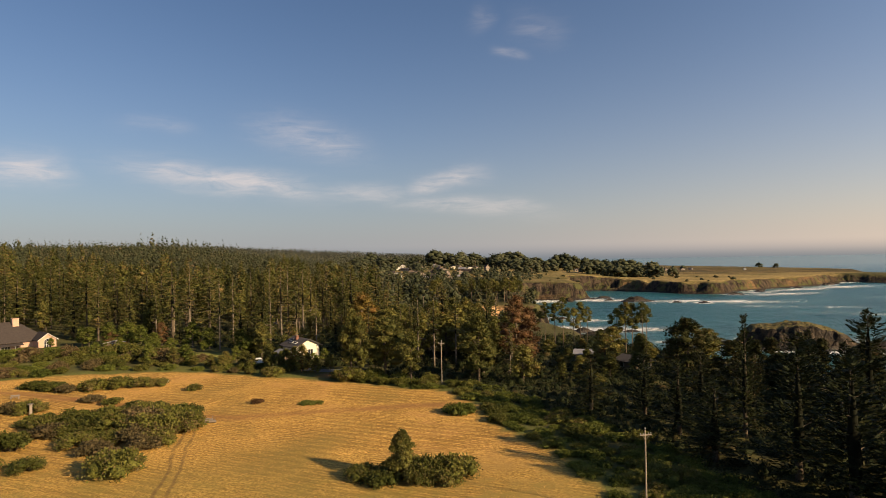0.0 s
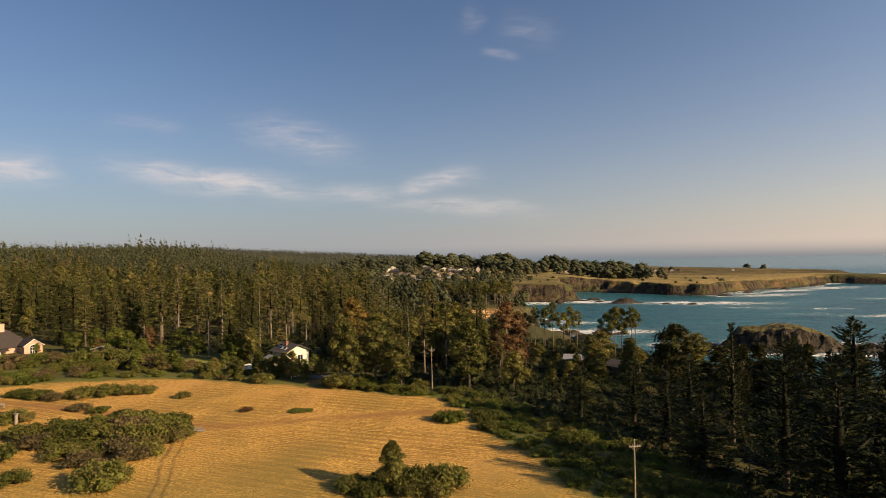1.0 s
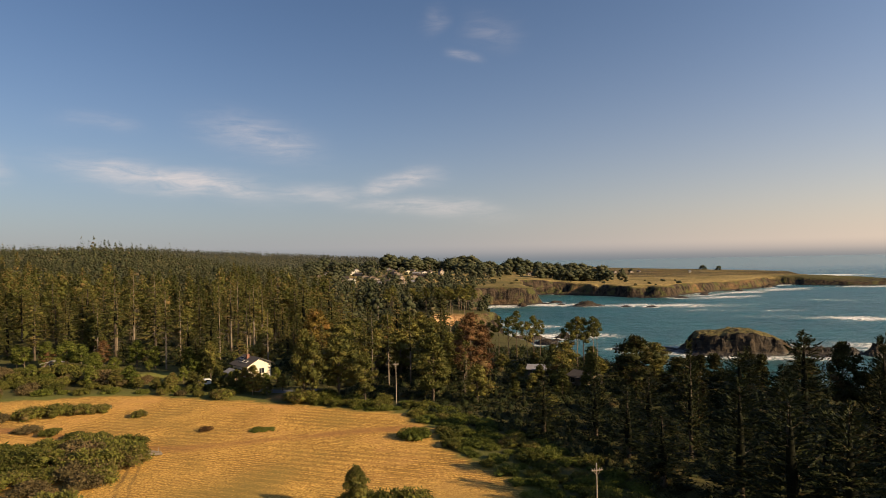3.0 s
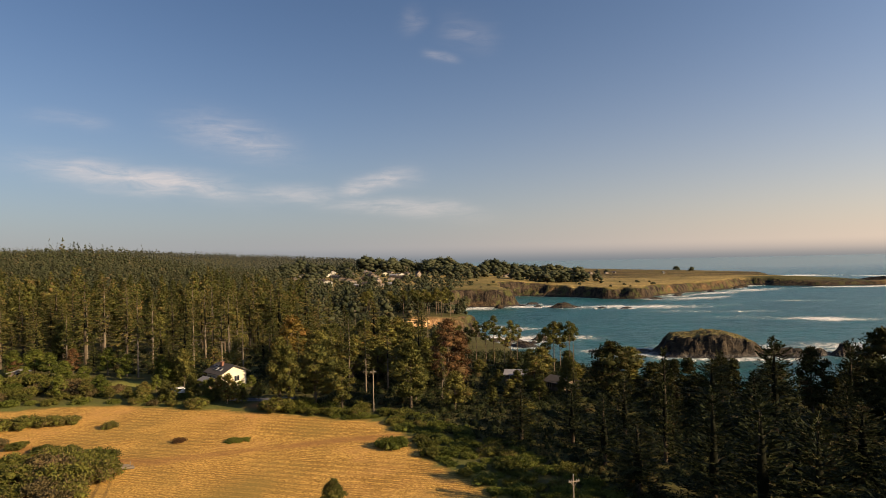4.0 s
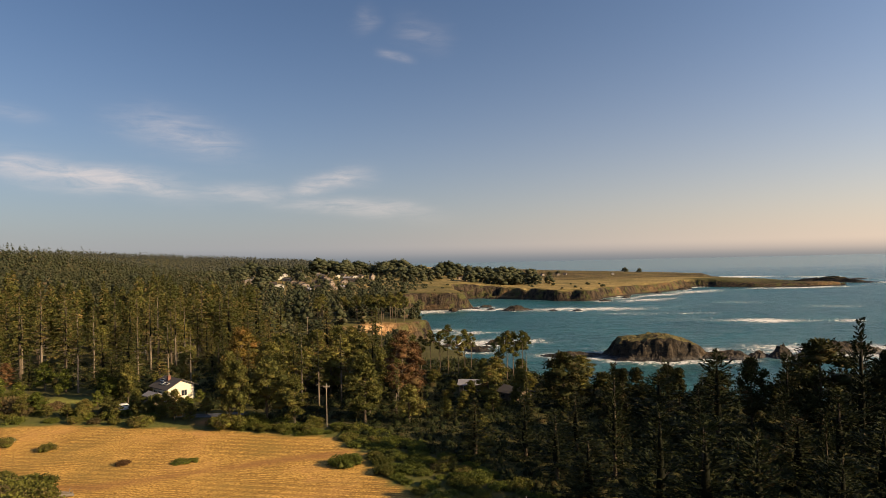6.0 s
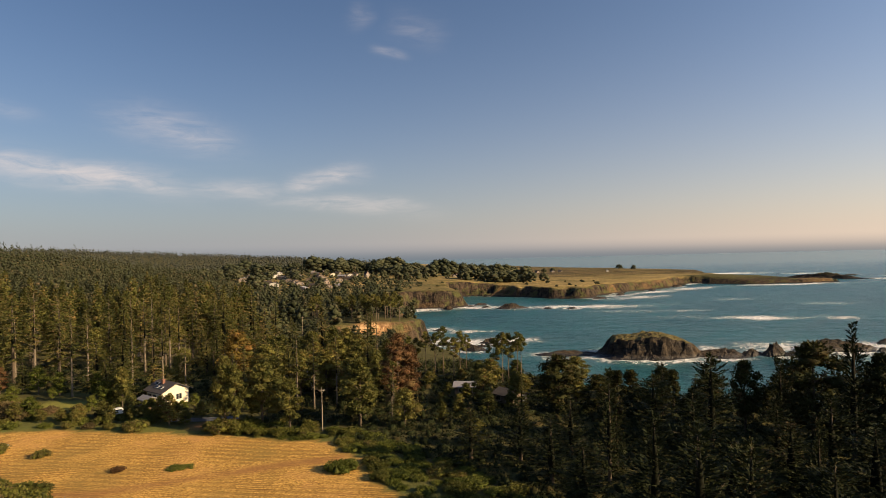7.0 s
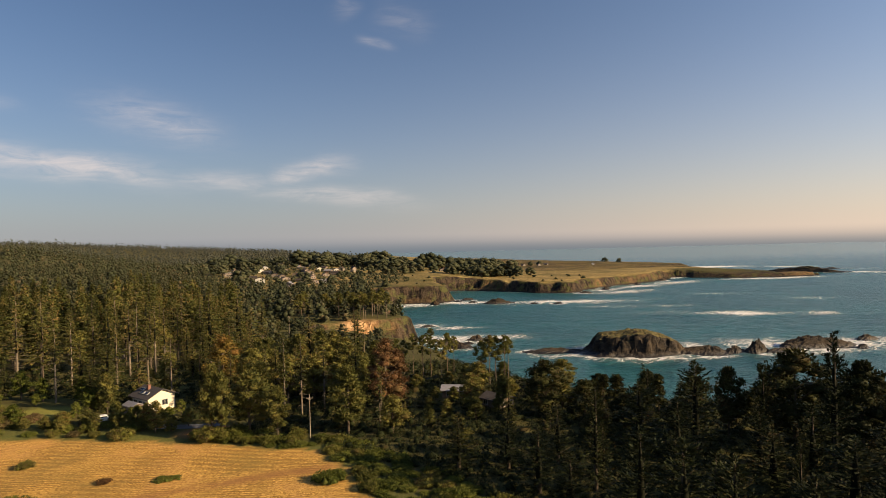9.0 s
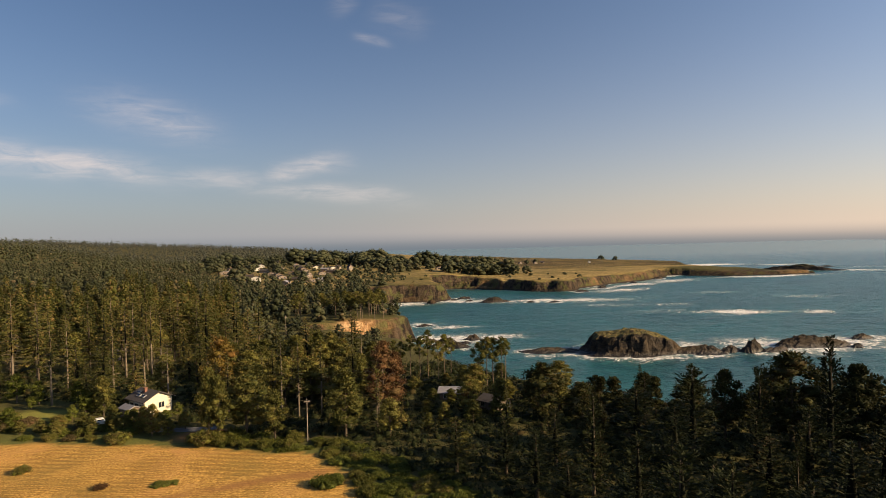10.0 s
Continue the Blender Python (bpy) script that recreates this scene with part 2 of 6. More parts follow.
    # greener regrowth at the near end, and wheel ruts leading up to the lane
    xyz = k.put("ShaderNodeSeparateXYZ", inputs={0: p}).outputs
    near_end = k.math("MULTIPLY", k.math("MULTIPLY", k.range(k.math("ADD", xyz[1], k.math("MULTIPLY", big, 40.0)), 116.0, 98.0), attr["field"]), k.range(mid, 0.36, 0.62, 0.3, 0.7))
    c = k.mix(near_end, c, (0.23, 0.185, 0.045))
    across = k.math("SUBTRACT", k.math("MULTIPLY", k.math("ADD", xyz[0], 42.0), 0.9395), k.math("MULTIPLY", k.math("SUBTRACT", xyz[1], 74.0), -0.3428))
    across = k.math("ADD", across, k.math("MULTIPLY", k.math("SUBTRACT", k.noise(0.1, 2.0, 0.5, p), 0.5), 2.0))
    rut = k.range(k.math("ABSOLUTE", k.math("SUBTRACT", k.math("ABSOLUTE", across), 0.85)), 0.40, 0.12)
    rut = k.math("MULTIPLY", rut, k.range(xyz[1], 116.0, 110.0))
    c = k.mix(k.math("MULTIPLY", rut, k.range(mid, 0.25, 0.6, 0.25, 0.75)), c, (0.13, 0.08, 0.034))
    c = k.mix(k.math("MULTIPLY", attr["track"], k.range(mid, 0.3, 0.6, 0.5, 1.0)), c, (0.27, 0.125, 0.048))
    # bare rock and earth on the cliffs
    steep = k.range(k.put("ShaderNodeSeparateXYZ", inputs={0: k.put("ShaderNodeNewGeometry").outputs["Normal"]}).outputs[2], 0.955, 0.83)
    strata = k.noise(0.12, 6.0, 0.68, k.scaled(p, (0.5, 0.5, 2.2)), 0.6)
    upright = k.noise(0.16, 5.0, 0.65, k.scaled(p, (1.6, 1.6, 0.25)))
    rock = k.mix(k.range(upright, 0.41, 0.60), (0.016, 0.013, 0.011), (0.080, 0.057, 0.038))
    rock = k.mix(k.math("MULTIPLY", k.range(k.noise(0.016, 3.0, 0.6, p), 0.50, 0.62), k.range(strata, 0.40, 0.66, 0.2, 0.9)), rock, (0.22, 0.135, 0.06))
    rock = k.mix(k.range(k.noise(0.09, 4.0, 0.65, p), 0.50, 0.62, 0, 0.8), rock, (0.085, 0.085, 0.030))
    z = k.put("ShaderNodeSeparateXYZ", inputs={0: p}).outputs[2]
    rock = k.mix(k.range(k.math("ADD", z, k.math("MULTIPLY", mid, 2.0)), 3.4, 1.6), rock, (0.035, 0.030, 0.027))
    sand = k.range(z, 0.7, 0.3)
    steep = k.math("MAXIMUM", steep, k.range(k.math("ADD", z, k.math("MULTIPLY", mid, 4.0)), 11.0, 8.5))
    c = k.mix(steep, c, rock)
    c = k.mix(k.math("MULTIPLY", k.put("ShaderNodeAttribute", attribute="scar").outputs["Fac"], k.range(upright, 0.3, 0.55, 0.5, 1.0)), c, k.mix(k.range(upright, 0.35, 0.65), (0.34, 0.17, 0.07), (0.62, 0.40, 0.20)))
    c = k.mix(k.math("MULTIPLY", sand, k.range(steep, 0.6, 0.2)), c, (0.30, 0.23, 0.16))
    h = k.math("ADD", k.math("MULTIPLY", fine, 0.5), k.math("ADD", k.math("MULTIPLY", row, k.math("MULTIPLY", attr["field"], -0.25)), k.math("MULTIPLY", k.math("MULTIPLY", k.math("ADD", upright, strata), steep), 9.0)))
    surface(k, out, c, 0.95, bump(k, h, 0.8, 0.4), 0.08)
    return m


def make_rock_material():
    m, k, out = material("sea_rock")
    p = place(k)
    strata = k.noise(0.22, 6.0, 0.7, k.scaled(p, (1, 1, 2.5)), 0.5)
    c = k.mix(k.range(strata, 0.40, 0.62), (0.008, 0.006, 0.005), (0.050, 0.036, 0.022))
    c = k.mix(k.range(k.noise(0.09, 4.0, 0.6, p), 0.5, 0.7, 0, 0.6), c, (0.085, 0.055, 0.026))
    z = k.put("ShaderNodeSeparateXYZ", inputs={0: p}).outputs[2]
    n = k.put("ShaderNodeSeparateXYZ", inputs={0: k.put("ShaderNodeNewGeometry").outputs["Normal"]}).outputs[2]
    turf = k.math("MULTIPLY", k.range(n, 0.45, 0.8), k.range(z, 5.5, 8.5))
    c = k.mix(turf, c, k.mix(k.range(k.noise(0.6, 4, 0.6, p), 0.35, 0.65), (0.045, 0.046, 0.013), (0.15, 0.112, 0.036)))
    c = k.mix(k.range(k.math("ADD", z, k.math("MULTIPLY", strata, 2.0)), 2.6, 1.3), c, (0.020, 0.018, 0.016))
    surface(k, out, c, k.range(z, 0.5, 2.5, 0.35, 0.9), bump(k, k.noise(0.9, 6.0, 0.7, p), 0.9, 0.7), 0.3)
    return m


def make_water_material():
    m, k, out = material("sea_water")
    p = place(k)
    foam_place = k.put("ShaderNodeAttribute", attribute="foam").outputs["Fac"]
    swell = k.noise(0.09, 3.0, 0.55, k.scaled(p, (0.75, 1.3, 1)), 0.3)
    chop = k.noise(0.45, 4.0, 0.62, k.scaled(p, (0.7, 1.4, 1)), 0.4)
    lace = k.noise(0.24, 7.0, 0.70, k.scaled(p, (0.8, 1.2, 1)), 1.5)
    deep = k.mix(k.range(k.noise(0.012, 3.0, 0.55, p), 0.35, 0.68), (0.006, 0.054, 0.062), (0.015, 0.098, 0.106))
    deep = k.mix(k.range(swell, 0.45, 0.72, 0, 0.35), deep, (0.028, 0.10, 0.10))
    deep = k.mix(k.range(chop, 0.50, 0.66, 0, 0.7), deep, (0.045, 0.17, 0.18))
    deep = k.mix(k.range(chop, 0.48, 0.34, 0, 0.8), deep, (0.004, 0.032, 0.042))
    veil = k.range(foam_place, 0.05, 0.6, 0, 0.5)
    deep = k.mix(k.math("MULTIPLY", veil, k.range(lace, 0.3, 0.6)), deep, (0.20, 0.33, 0.33))
    reach = k.range(k.put("ShaderNodeSeparateXYZ", inputs={0: p}).outputs[1], 1300.0, 700.0, 1.0, 2.8)
    edge = k.math("ADD", k.math("MULTIPLY", foam_place, 0.84), k.math("MULTIPLY", k.math("SUBTRACT", lace, 0.5), reach))
    foam = k.range(edge, 0.40, 0.62, 0, 1, True)
    caps = k.math("MULTIPLY", k.range(k.noise(0.05, 2.0, 0.5, p), 0.55, 0.7), k.range(k.noise(0.22, 5.0, 0.6, k.scaled(p, (0.55, 1.7, 1)), 0.8), 0.655, 0.71))
    caps = k.math("MULTIPLY", caps, k.range(k.put("ShaderNodeSeparateXYZ", inputs={0: p}).outputs[1], 1500.0, 900.0))
    foam = k.math("MAXIMUM", foam, k.math("MULTIPLY", caps, 0.75))
    c = k.mix(foam, deep, (0.74, 0.73, 0.70))
    h = k.math("ADD", k.math("MULTIPLY", swell, 1.6), k.math("ADD", k.math("MULTIPLY", chop, 0.95), k.math("MULTIPLY", foam, 0.4)))
    far = k.range(k.put("ShaderNodeSeparateXYZ", inputs={0: p}).outputs[1], 350.0, 2000.0, 0.9, 0.05)
    surface(k, out, c, k.mix(foam, k.range(k.put("ShaderNodeSeparateXYZ", inputs={0: p}).outputs[1], 500.0, 1800.0, 0.30, 0.20), (0.9, 0.9, 0.9)), bump(k, h, far, 1.8), k.range(foam, 0, 1, 0.30, 0.1))
    return m


GROUND, ROCK, WATER = make_ground_material(), make_rock_material(), make_water_material()

# ---- meshes and things ----
rng = np.random.default_rng(7)


def mesh_of(name, verts, faces, mats, smooth=False, index=None):
    """A mesh from arrays: verts (n, 3), faces (m, 3 or 4)."""
    verts, faces = np.asarray(verts, np.float32), np.asarray(faces, np.int32)
    me = bpy.data.meshes.new(name)
    me.vertices.add(len(verts))
    me.vertices.foreach_set("co", verts.ravel())
    me.loops.add(faces.size)
    me.loops.foreach_set("vertex_index", faces.ravel())
    me.polygons.add(len(faces))
    me.polygons.foreach_set("loop_start", np.arange(0, faces.size, faces.shape[1], dtype=np.int32))
    for m in mats if isinstance(mats, (list, tuple)) else [mats]:
        me.materials.append(m)
    if index is not None:
        me.polygons.foreach_set("material_index", np.asarray(index, np.int32))
    me.polygons.foreach_set("use_smooth", np.full(len(faces), smooth))
    me.update(calc_edges=True)
    me.validate()
    return me


def thing(name, label, category, group="", kind="", at=None):
    return tagged(new(name), label, category, group, kind) if at is None else tagged(put_at(new(name), at), label, category, group, kind)


def put_at(ob, m):
    ob.matrix_world = m
    return ob


def child(name, me, parent, label=""):
    ob = new(name, me)
    ob.parent = parent
    if label:
        tagged(ob, label)
    return ob


def part(name, bm, mat, parent, label=""):
    """Links a bmesh as one mesh object under a thing or a part."""
    me = bpy.data.meshes.new(name)
    bm.to_mesh(me)
    bm.free()
    me.materials.append(mat)
    return child(name, me, parent, label)


def box(bm, x0, y0, z0, x1, y1, z1, bevel=0.0):
    c = Matrix.LocRotScale(((x0 + x1) / 2, (y0 + y1) / 2, (z0 + z1) / 2), None, (x1 - x0, y1 - y0, z1 - z0))
    made = bmesh.ops.create_cube(bm, size=1.0, matrix=c)
    if bevel:
        edges = list({e for v in made["verts"] for e in v.link_edges})
        bmesh.ops.bevel(bm, geom=edges, offset=bevel, segments=1, affect="EDGES")
    return bm


def solid(bm, pts, faces):
    vs = [bm.verts.new(p) for p in pts]
    for f in faces:
        bm.faces.new([vs[i] for i in f])
    bmesh.ops.recalc_face_normals(bm, faces=bm.faces[:])
    return bm


def tube(points, radii, sides=6):
    """Verts and quads of a tapered tube through the points."""
    pts = np.asarray(points, float)
    ways = np.gradient(pts, axis=0)
    ways /= np.linalg.norm(ways, axis=1)[:, None] + 1e-9
    ref = np.where(np.abs(ways[:, 2:3]) > 0.8, [[1.0, 0, 0]], [[0, 0, 1.0]])
    a = np.cross(ways, ref)
    a /= np.linalg.norm(a, axis=1)[:, None]
    b = np.cross(ways, a)
    ang = np.arange(sides) * 2 * np.pi / sides
    ring = a[:, None] * np.cos(ang)[None, :, None] + b[:, None] * np.sin(ang)[None, :, None]
    v = (pts[:, None] + ring * np.asarray(radii, float)[:, None, None]).reshape(-1, 3)
    i = np.arange(len(pts) - 1)[:, None] * sides
    j = np.arange(sides)[None]
    k2 = (np.arange(sides) + 1) % sides
    f = np.stack([i + j, i + k2[None], i + sides + k2[None], i + sides + j], -1).reshape(-1, 4)
    return v, f


def joined(pieces):
    vs, fs, n = [], [], 0
    for v, f in pieces:
        vs.append(v)
        fs.append(np.asarray(f) + n)
        n += len(v)
    return np.concatenate(vs), np.concatenate(fs)


def unit(v):
    return v / (np.linalg.norm(v, axis=-1, keepdims=True) + 1e-9)


def sprays(base, way, length, width, r, cup=0.25):
    """Bent leaf sprays: each a kinked diamond from its base along its way."""
    n = len(base)
    side = unit(np.cross(way, r.normal(size=(n, 3)) * 0.6 + [0, 0, 1.0]))
    up = np.cross(side, way)
    length, width = np.broadcast_to(length, n)[:, None], np.broadcast_to(width, n)[:, None]
    mid = base + way * length * 0.5
    v = np.stack([base, mid + side * width * 0.5 - up * width * cup, base + way * length - up * length * 0.12, mid - side * width * 0.5 - up * width * cup], 1)
    return v.reshape(-1, 3), np.arange(4 * n).reshape(n, 4)


def leaflets(base, way, length, width, r, cup=0.2):
    """Small bent twigs of leaf, two triangles each."""
    v, f = sprays(base, way, length, width, r, cup)
    return v, np.concatenate([f[:, (0, 1, 3)], f[:, (1, 2, 3)]])


def ico(level):
    bm = bmesh.new()
    bmesh.ops.create_icosphere(bm, subdivisions=level, radius=1.0)
    v = np.array([p.co[:] for p in bm.verts])
    f = np.array([[p.index for p in q.verts] for q in bm.faces])
    bm.free()
    return v, f


ICO_COARSE, ICO_FINE = ico(1), ico(2)


def lump(c, radii, r, form, uneven=0.22):
    """One leafy lump: a ball with an uneven, dented surface."""
    d, f = form
    k = r.uniform(2.0, 3.2, 3)
    dent = 1 + uneven * np.sin(d @ np.array([[k[0], 1, 0], [0, k[1], 1], [1, 0, k[2]]]) * 2.2 + r.random(3) * 6).mean(1) + r.normal(size=len(d)) * uneven * 0.35
    return c + d * dent[:, None] * radii, f


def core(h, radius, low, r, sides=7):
    """The dense inside of a crown: a lumpy closed cone, its shade put into the colour."""
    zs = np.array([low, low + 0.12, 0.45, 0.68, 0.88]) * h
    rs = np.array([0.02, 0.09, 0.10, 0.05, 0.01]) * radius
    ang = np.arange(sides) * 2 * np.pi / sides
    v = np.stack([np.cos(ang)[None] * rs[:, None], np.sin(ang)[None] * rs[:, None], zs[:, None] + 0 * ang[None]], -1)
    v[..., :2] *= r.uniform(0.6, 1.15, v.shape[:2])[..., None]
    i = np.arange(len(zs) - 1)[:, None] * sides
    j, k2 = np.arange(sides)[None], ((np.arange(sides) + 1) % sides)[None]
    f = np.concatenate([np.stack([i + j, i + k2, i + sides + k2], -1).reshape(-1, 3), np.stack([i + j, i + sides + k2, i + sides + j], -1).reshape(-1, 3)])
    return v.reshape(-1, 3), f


# ---- the lie of the land ----
COAST = np.array([(420, -60), (330, 60), (235, 112), (165, 142), (122, 160), (94, 174), (77, 188), (64, 208), (53, 232), (45, 262), (38, 298), (28, 326), (8, 344), (-9, 360), (-14, 371), (0, 376), (16, 379), (34, 389), (45, 402), (44, 420), (39, 468),
                  (33, 519), (28, 590), (29, 630), (50, 649), (87, 647), (108, 655), (117, 668), (108, 710), (110, 749), (116, 794), (145, 800), (175, 785),
                  (234, 725), (262, 708), (282, 716), (300, 745), (320, 760), (385, 806), (430, 828), (450, 842), (500, 900), (533, 924), (600, 857), (693, 850), (739, 857),
                  (735, 880), (690, 900), (640, 960), (690, 1130), (750, 1262), (690, 1420), (560, 1700), (380, 2200), (-250, 3000), (-5200, 3200), (-5200, -300), (420, -300)], float)


def coast_distance(x, y):
    """Signed distance to the shore, positive on land."""
    px, py = x.ravel(), y.ravel()
    best, inside = np.full(px.shape, 1e18), np.zeros(px.shape, bool)
    for (ax, ay), (bx, by) in zip(COAST, np.roll(COAST, -1, 0)):
        ux, uy = bx - ax, by - ay
        t = np.clip(((px - ax) * ux + (py - ay) * uy) / (ux * ux + uy * uy), 0, 1)
        best = np.minimum(best, (px - ax - t * ux) ** 2 + (py - ay - t * uy) ** 2)
        if ay != by:
            inside ^= ((ay > py) != (by > py)) & (px < (bx - ax) * (py - ay) / (by - ay) + ax)
    return (np.sqrt(best) * np.where(inside, 1, -1)).reshape(x.shape)


def lattice(seed):
    g = np.random.default_rng(seed).random((256, 256))

    def value(x, y):
        xi, yi = np.floor(x).astype(int), np.floor(y).astype(int)
        fx, fy = x - xi, y - yi
        fx, fy = fx * fx * (3 - 2 * fx), fy * fy * (3 - 2 * fy)
        a, b = g[xi % 256, yi % 256], g[(xi + 1) % 256, yi % 256]
        c, d = g[xi % 256, (yi + 1) % 256], g[(xi + 1) % 256, (yi + 1) % 256]
        return (a * (1 - fx) + b * fx) * (1 - fy) + (c * (1 - fx) + d * fx) * fy - 0.5
    return value


N1, N2, N3 = lattice(1), lattice(2), lattice(3)


def smooth(v, a, b):
    t = np.clip((v - a) / (b - a), 0, 1)
    return t * t * (3 - 2 * t)


def land(x, y):
    """The ground's height before the cliffs are cut."""
    x, y = np.asarray(x, float), np.asarray(y, float)
    h = 20.8 - 5.6 * smooth(y, 125, 330) * smooth(x, -90, -10) - 1.5 * smooth(x, 40, 120)
    u = np.maximum(0, -x - 20 - np.maximum(0, 300 - y) * 0.35 - 0.37 * np.maximum(0, y - 300))
    rise = u * (0.02 + 0.00024 * np.clip(y - 300, 0, 1000))
    h = h + 52 * (1 - np.exp(-rise / 52))
    h = h + 8 * np.exp(-((x + 640) / 190) ** 2 - ((y - 1080) / 200) ** 2)
    ridge = 20 + 0.056 * np.clip(-330 - x, 0, 900)
    h = np.maximum(h, h * 0.4 + 20.8 * 0.6 + (ridge - 0.4 * np.clip(h - 20.8, 0, 60)) * smooth(y, 1600, 2300) * smooth(y, 3200, 2450) * smooth(x, -60, -330))
    h = h + 11 * np.exp(-((x + 60) ** 2 + (y - 980) ** 2) / 230**2)
    h = h - 4.5 * smooth(x, 120, 200) * smooth(y, 640, 690) - 6 * smooth(x, 150, 300) * smooth(y, 850, 1150)
    h = h - 7 * smooth(x, 520, 600) * smooth(y, 950, 860)
    return h + 1.2 * N1(x / 60, y / 60) * smooth(np.hypot(x, y), 150, 400) + 0.35 * N2(x / 14, y / 14)


def height(x, y, shore=None):
    d = coast_distance(x, y) if shore is None else shore
    rough = np.clip(np.abs(d) / 8, 0, 1)
    cut = d + (11 * N1(x / 23, y / 23) + 9 * N2(x / 10, y / 10) + 4 * N3(x / 5, y / 5)) * rough
    cut = cut + (24 * N2(x / 44, y / 44) + 9 * N1(x / 17, y / 17)) * smooth(y, 560, 640) * smooth(np.abs(d), 2, 16)
    slack = smooth(y, 405, 440) * smooth(y, 650, 600) * smooth(x, 130, 90)
    cut = np.where(cut > 0, cut / (1 + 2.0 * slack), cut)
    face = np.interp(cut, [-40, -3, 0, 1.5, 4, 6.5, 10, 20, 40], [-8, -1.2, 0.15, 0.25, 0.72, 0.9, 0.95, 0.985, 1.0])
    h = land(x, y)
    return np.where(face < 0.15, face, face * h)


def h_at(x, y):
    return float(height(np.array([float(x)]), np.array([float(y)]))[0])


def graded(spans):
    out = []
    for a, b, step in spans:
        out.append(np.arange(a, b, step))
    return np.concatenate(out + [[spans[-1][1]]])


def grid_faces(nx, ny):
    i, j = np.meshgrid(np.arange(nx - 1), np.arange(ny - 1), indexing="ij")
    a = (i * ny + j).ravel()
    return np.stack([a, a + ny, a + ny + 1, a + 1], -1)


FIELD = np.array([(-135, 60), (-132, 140), (-112, 153), (-93, 158), (-79, 160), (-66, 158), (-54, 153.5), (-36, 149), (-21, 141), (-8, 137), (-3, 126), (1, 113), (9, 98), (12.5, 88), (15, 80), (22, 60), (24, 30), (-135, 30)], float)


def poly_distance(poly, x, y):
    best, inside = np.full(x.shape, 1e18), np.zeros(x.shape, bool)
    for (ax, ay), (bx, by) in zip(poly, np.roll(poly, -1, 0)):
        ux, uy = bx - ax, by - ay
        t = np.clip(((x - ax) * ux + (y - ay) * uy) / (ux * ux + uy * uy), 0, 1)
        best = np.minimum(best, (x - ax - t * ux) ** 2 + (y - ay - t * uy) ** 2)
        if ay != by:
            inside ^= ((ay > y) != (by > y)) & (x < (bx - ax) * (y - ay) / (by - ay) + ax)
    return np.sqrt(best) * np.where(inside, 1, -1)


def line_distance(pts, x, y):
    best = np.full(x.shape, 1e18)
    for (ax, ay), (bx, by) in zip(pts[:-1], pts[1:]):
        ux, uy = bx - ax, by - ay
        t = np.clip(((x - ax) * ux + (y - ay) * uy) / (ux * ux + uy * uy), 0, 1)
        best = np.minimum(best, (x - ax - t * ux) ** 2 + (y - ay - t * uy) ** 2)
    return np.sqrt(best)


def set_point_values(me, name, values):
    a = me.attributes.new(name, "FLOAT", "POINT")
    a.data.foreach_set("value", np.asarray(values, np.float32).ravel())


def make_ground():
    xs = graded([(-4600, -1500, 150), (-1500, -500, 40), (-500, -150, 10), (-150, 60, 2.0), (60, 330, 3.6), (330, 800, 5.0), (800, 1200, 60)])
    ys = graded([(-300, 40, 40), (40, 170, 2.0), (170, 430, 3.4), (430, 860, 4.2), (860, 1300, 9.0), (1300, 2600, 40), (2600, 3400, 100)])
    x, y = np.meshgrid(xs, ys, indexing="ij")
    shore = coast_distance(x, y)
    z = height(x, y, shore)
    inside = poly_distance(FIELD, x, y) + 2.2 * N2(x / 5, y / 5) + 1.2 * N3(x / 2, y / 2)
    field = smooth(inside, -0.6, 1.0)
    z = z + field * 0.10 * N3(x / 1.7, y / 1.7)
    me = mesh_of("ground", np.stack([x, y, z], -1).reshape(-1, 3), grid_faces(len(xs), len(ys)), GROUND, True)
    set_point_values(me, "field", field)
    lane = line_distance([(-134, 138), (-114, 134.3), (-100, 131), (-89, 128), (-74, 123), (-60, 117), (-48.6, 115.2), (-34, 120), (-18.5, 123.7), (-7, 126)], x, y)
    track = (smooth(lane + 1.5 * N2(x / 6, y / 6), 2.6, 0.5) * np.where(x < -60, 0.95, 0.8))
    yard = smooth(np.hypot(x + 36, (y - 157) * 1.6), 10, 5)
    set_point_values(me, "track", np.maximum(track, yard))
    lawn = smooth(np.hypot((x + 85) / 9, (y - 184.5) / 5), 1.1, 0.8)
    set_point_values(me, "lawn", lawn)
    set_point_values(me, "green", np.clip(0.5 * smooth(N1(x / 18, y / 18) + 0.5 * N2(x / 6, y / 6), -0.05, 0.25) * smooth(y, 250, 180) * smooth(x, -40, -60) + smooth(inside, -9, -2) * 0.7, 0, 1))
    tip = smooth(x, 60, 130) * smooth(y, 640, 700) * (1 - smooth(x, 515, 545) * smooth(y, 985, 950))
    town = np.clip(1.9 * np.exp(-(((x + 40) / 120) ** 2 + ((y - 840) / 190) ** 2)), 0, 1) * smooth(N1(x / 30, y / 30), -0.35, 0.0)
    set_point_values(me, "town", np.clip(np.maximum(tip, town), 0, 1) * smooth(shore, 3, 10))
    scar = np.exp(-(((x - 5) / 11) ** 4 + ((y - 381) / 9) ** 2)) * smooth(z, 2, 6)
    set_point_values(me, "scar", np.clip(scar * 1.5, 0, 1))
    return tagged(new("ground", me), "coastal terrace with a mown straw field and brown cliffs", "ground", kind="structure")


ground = make_ground()

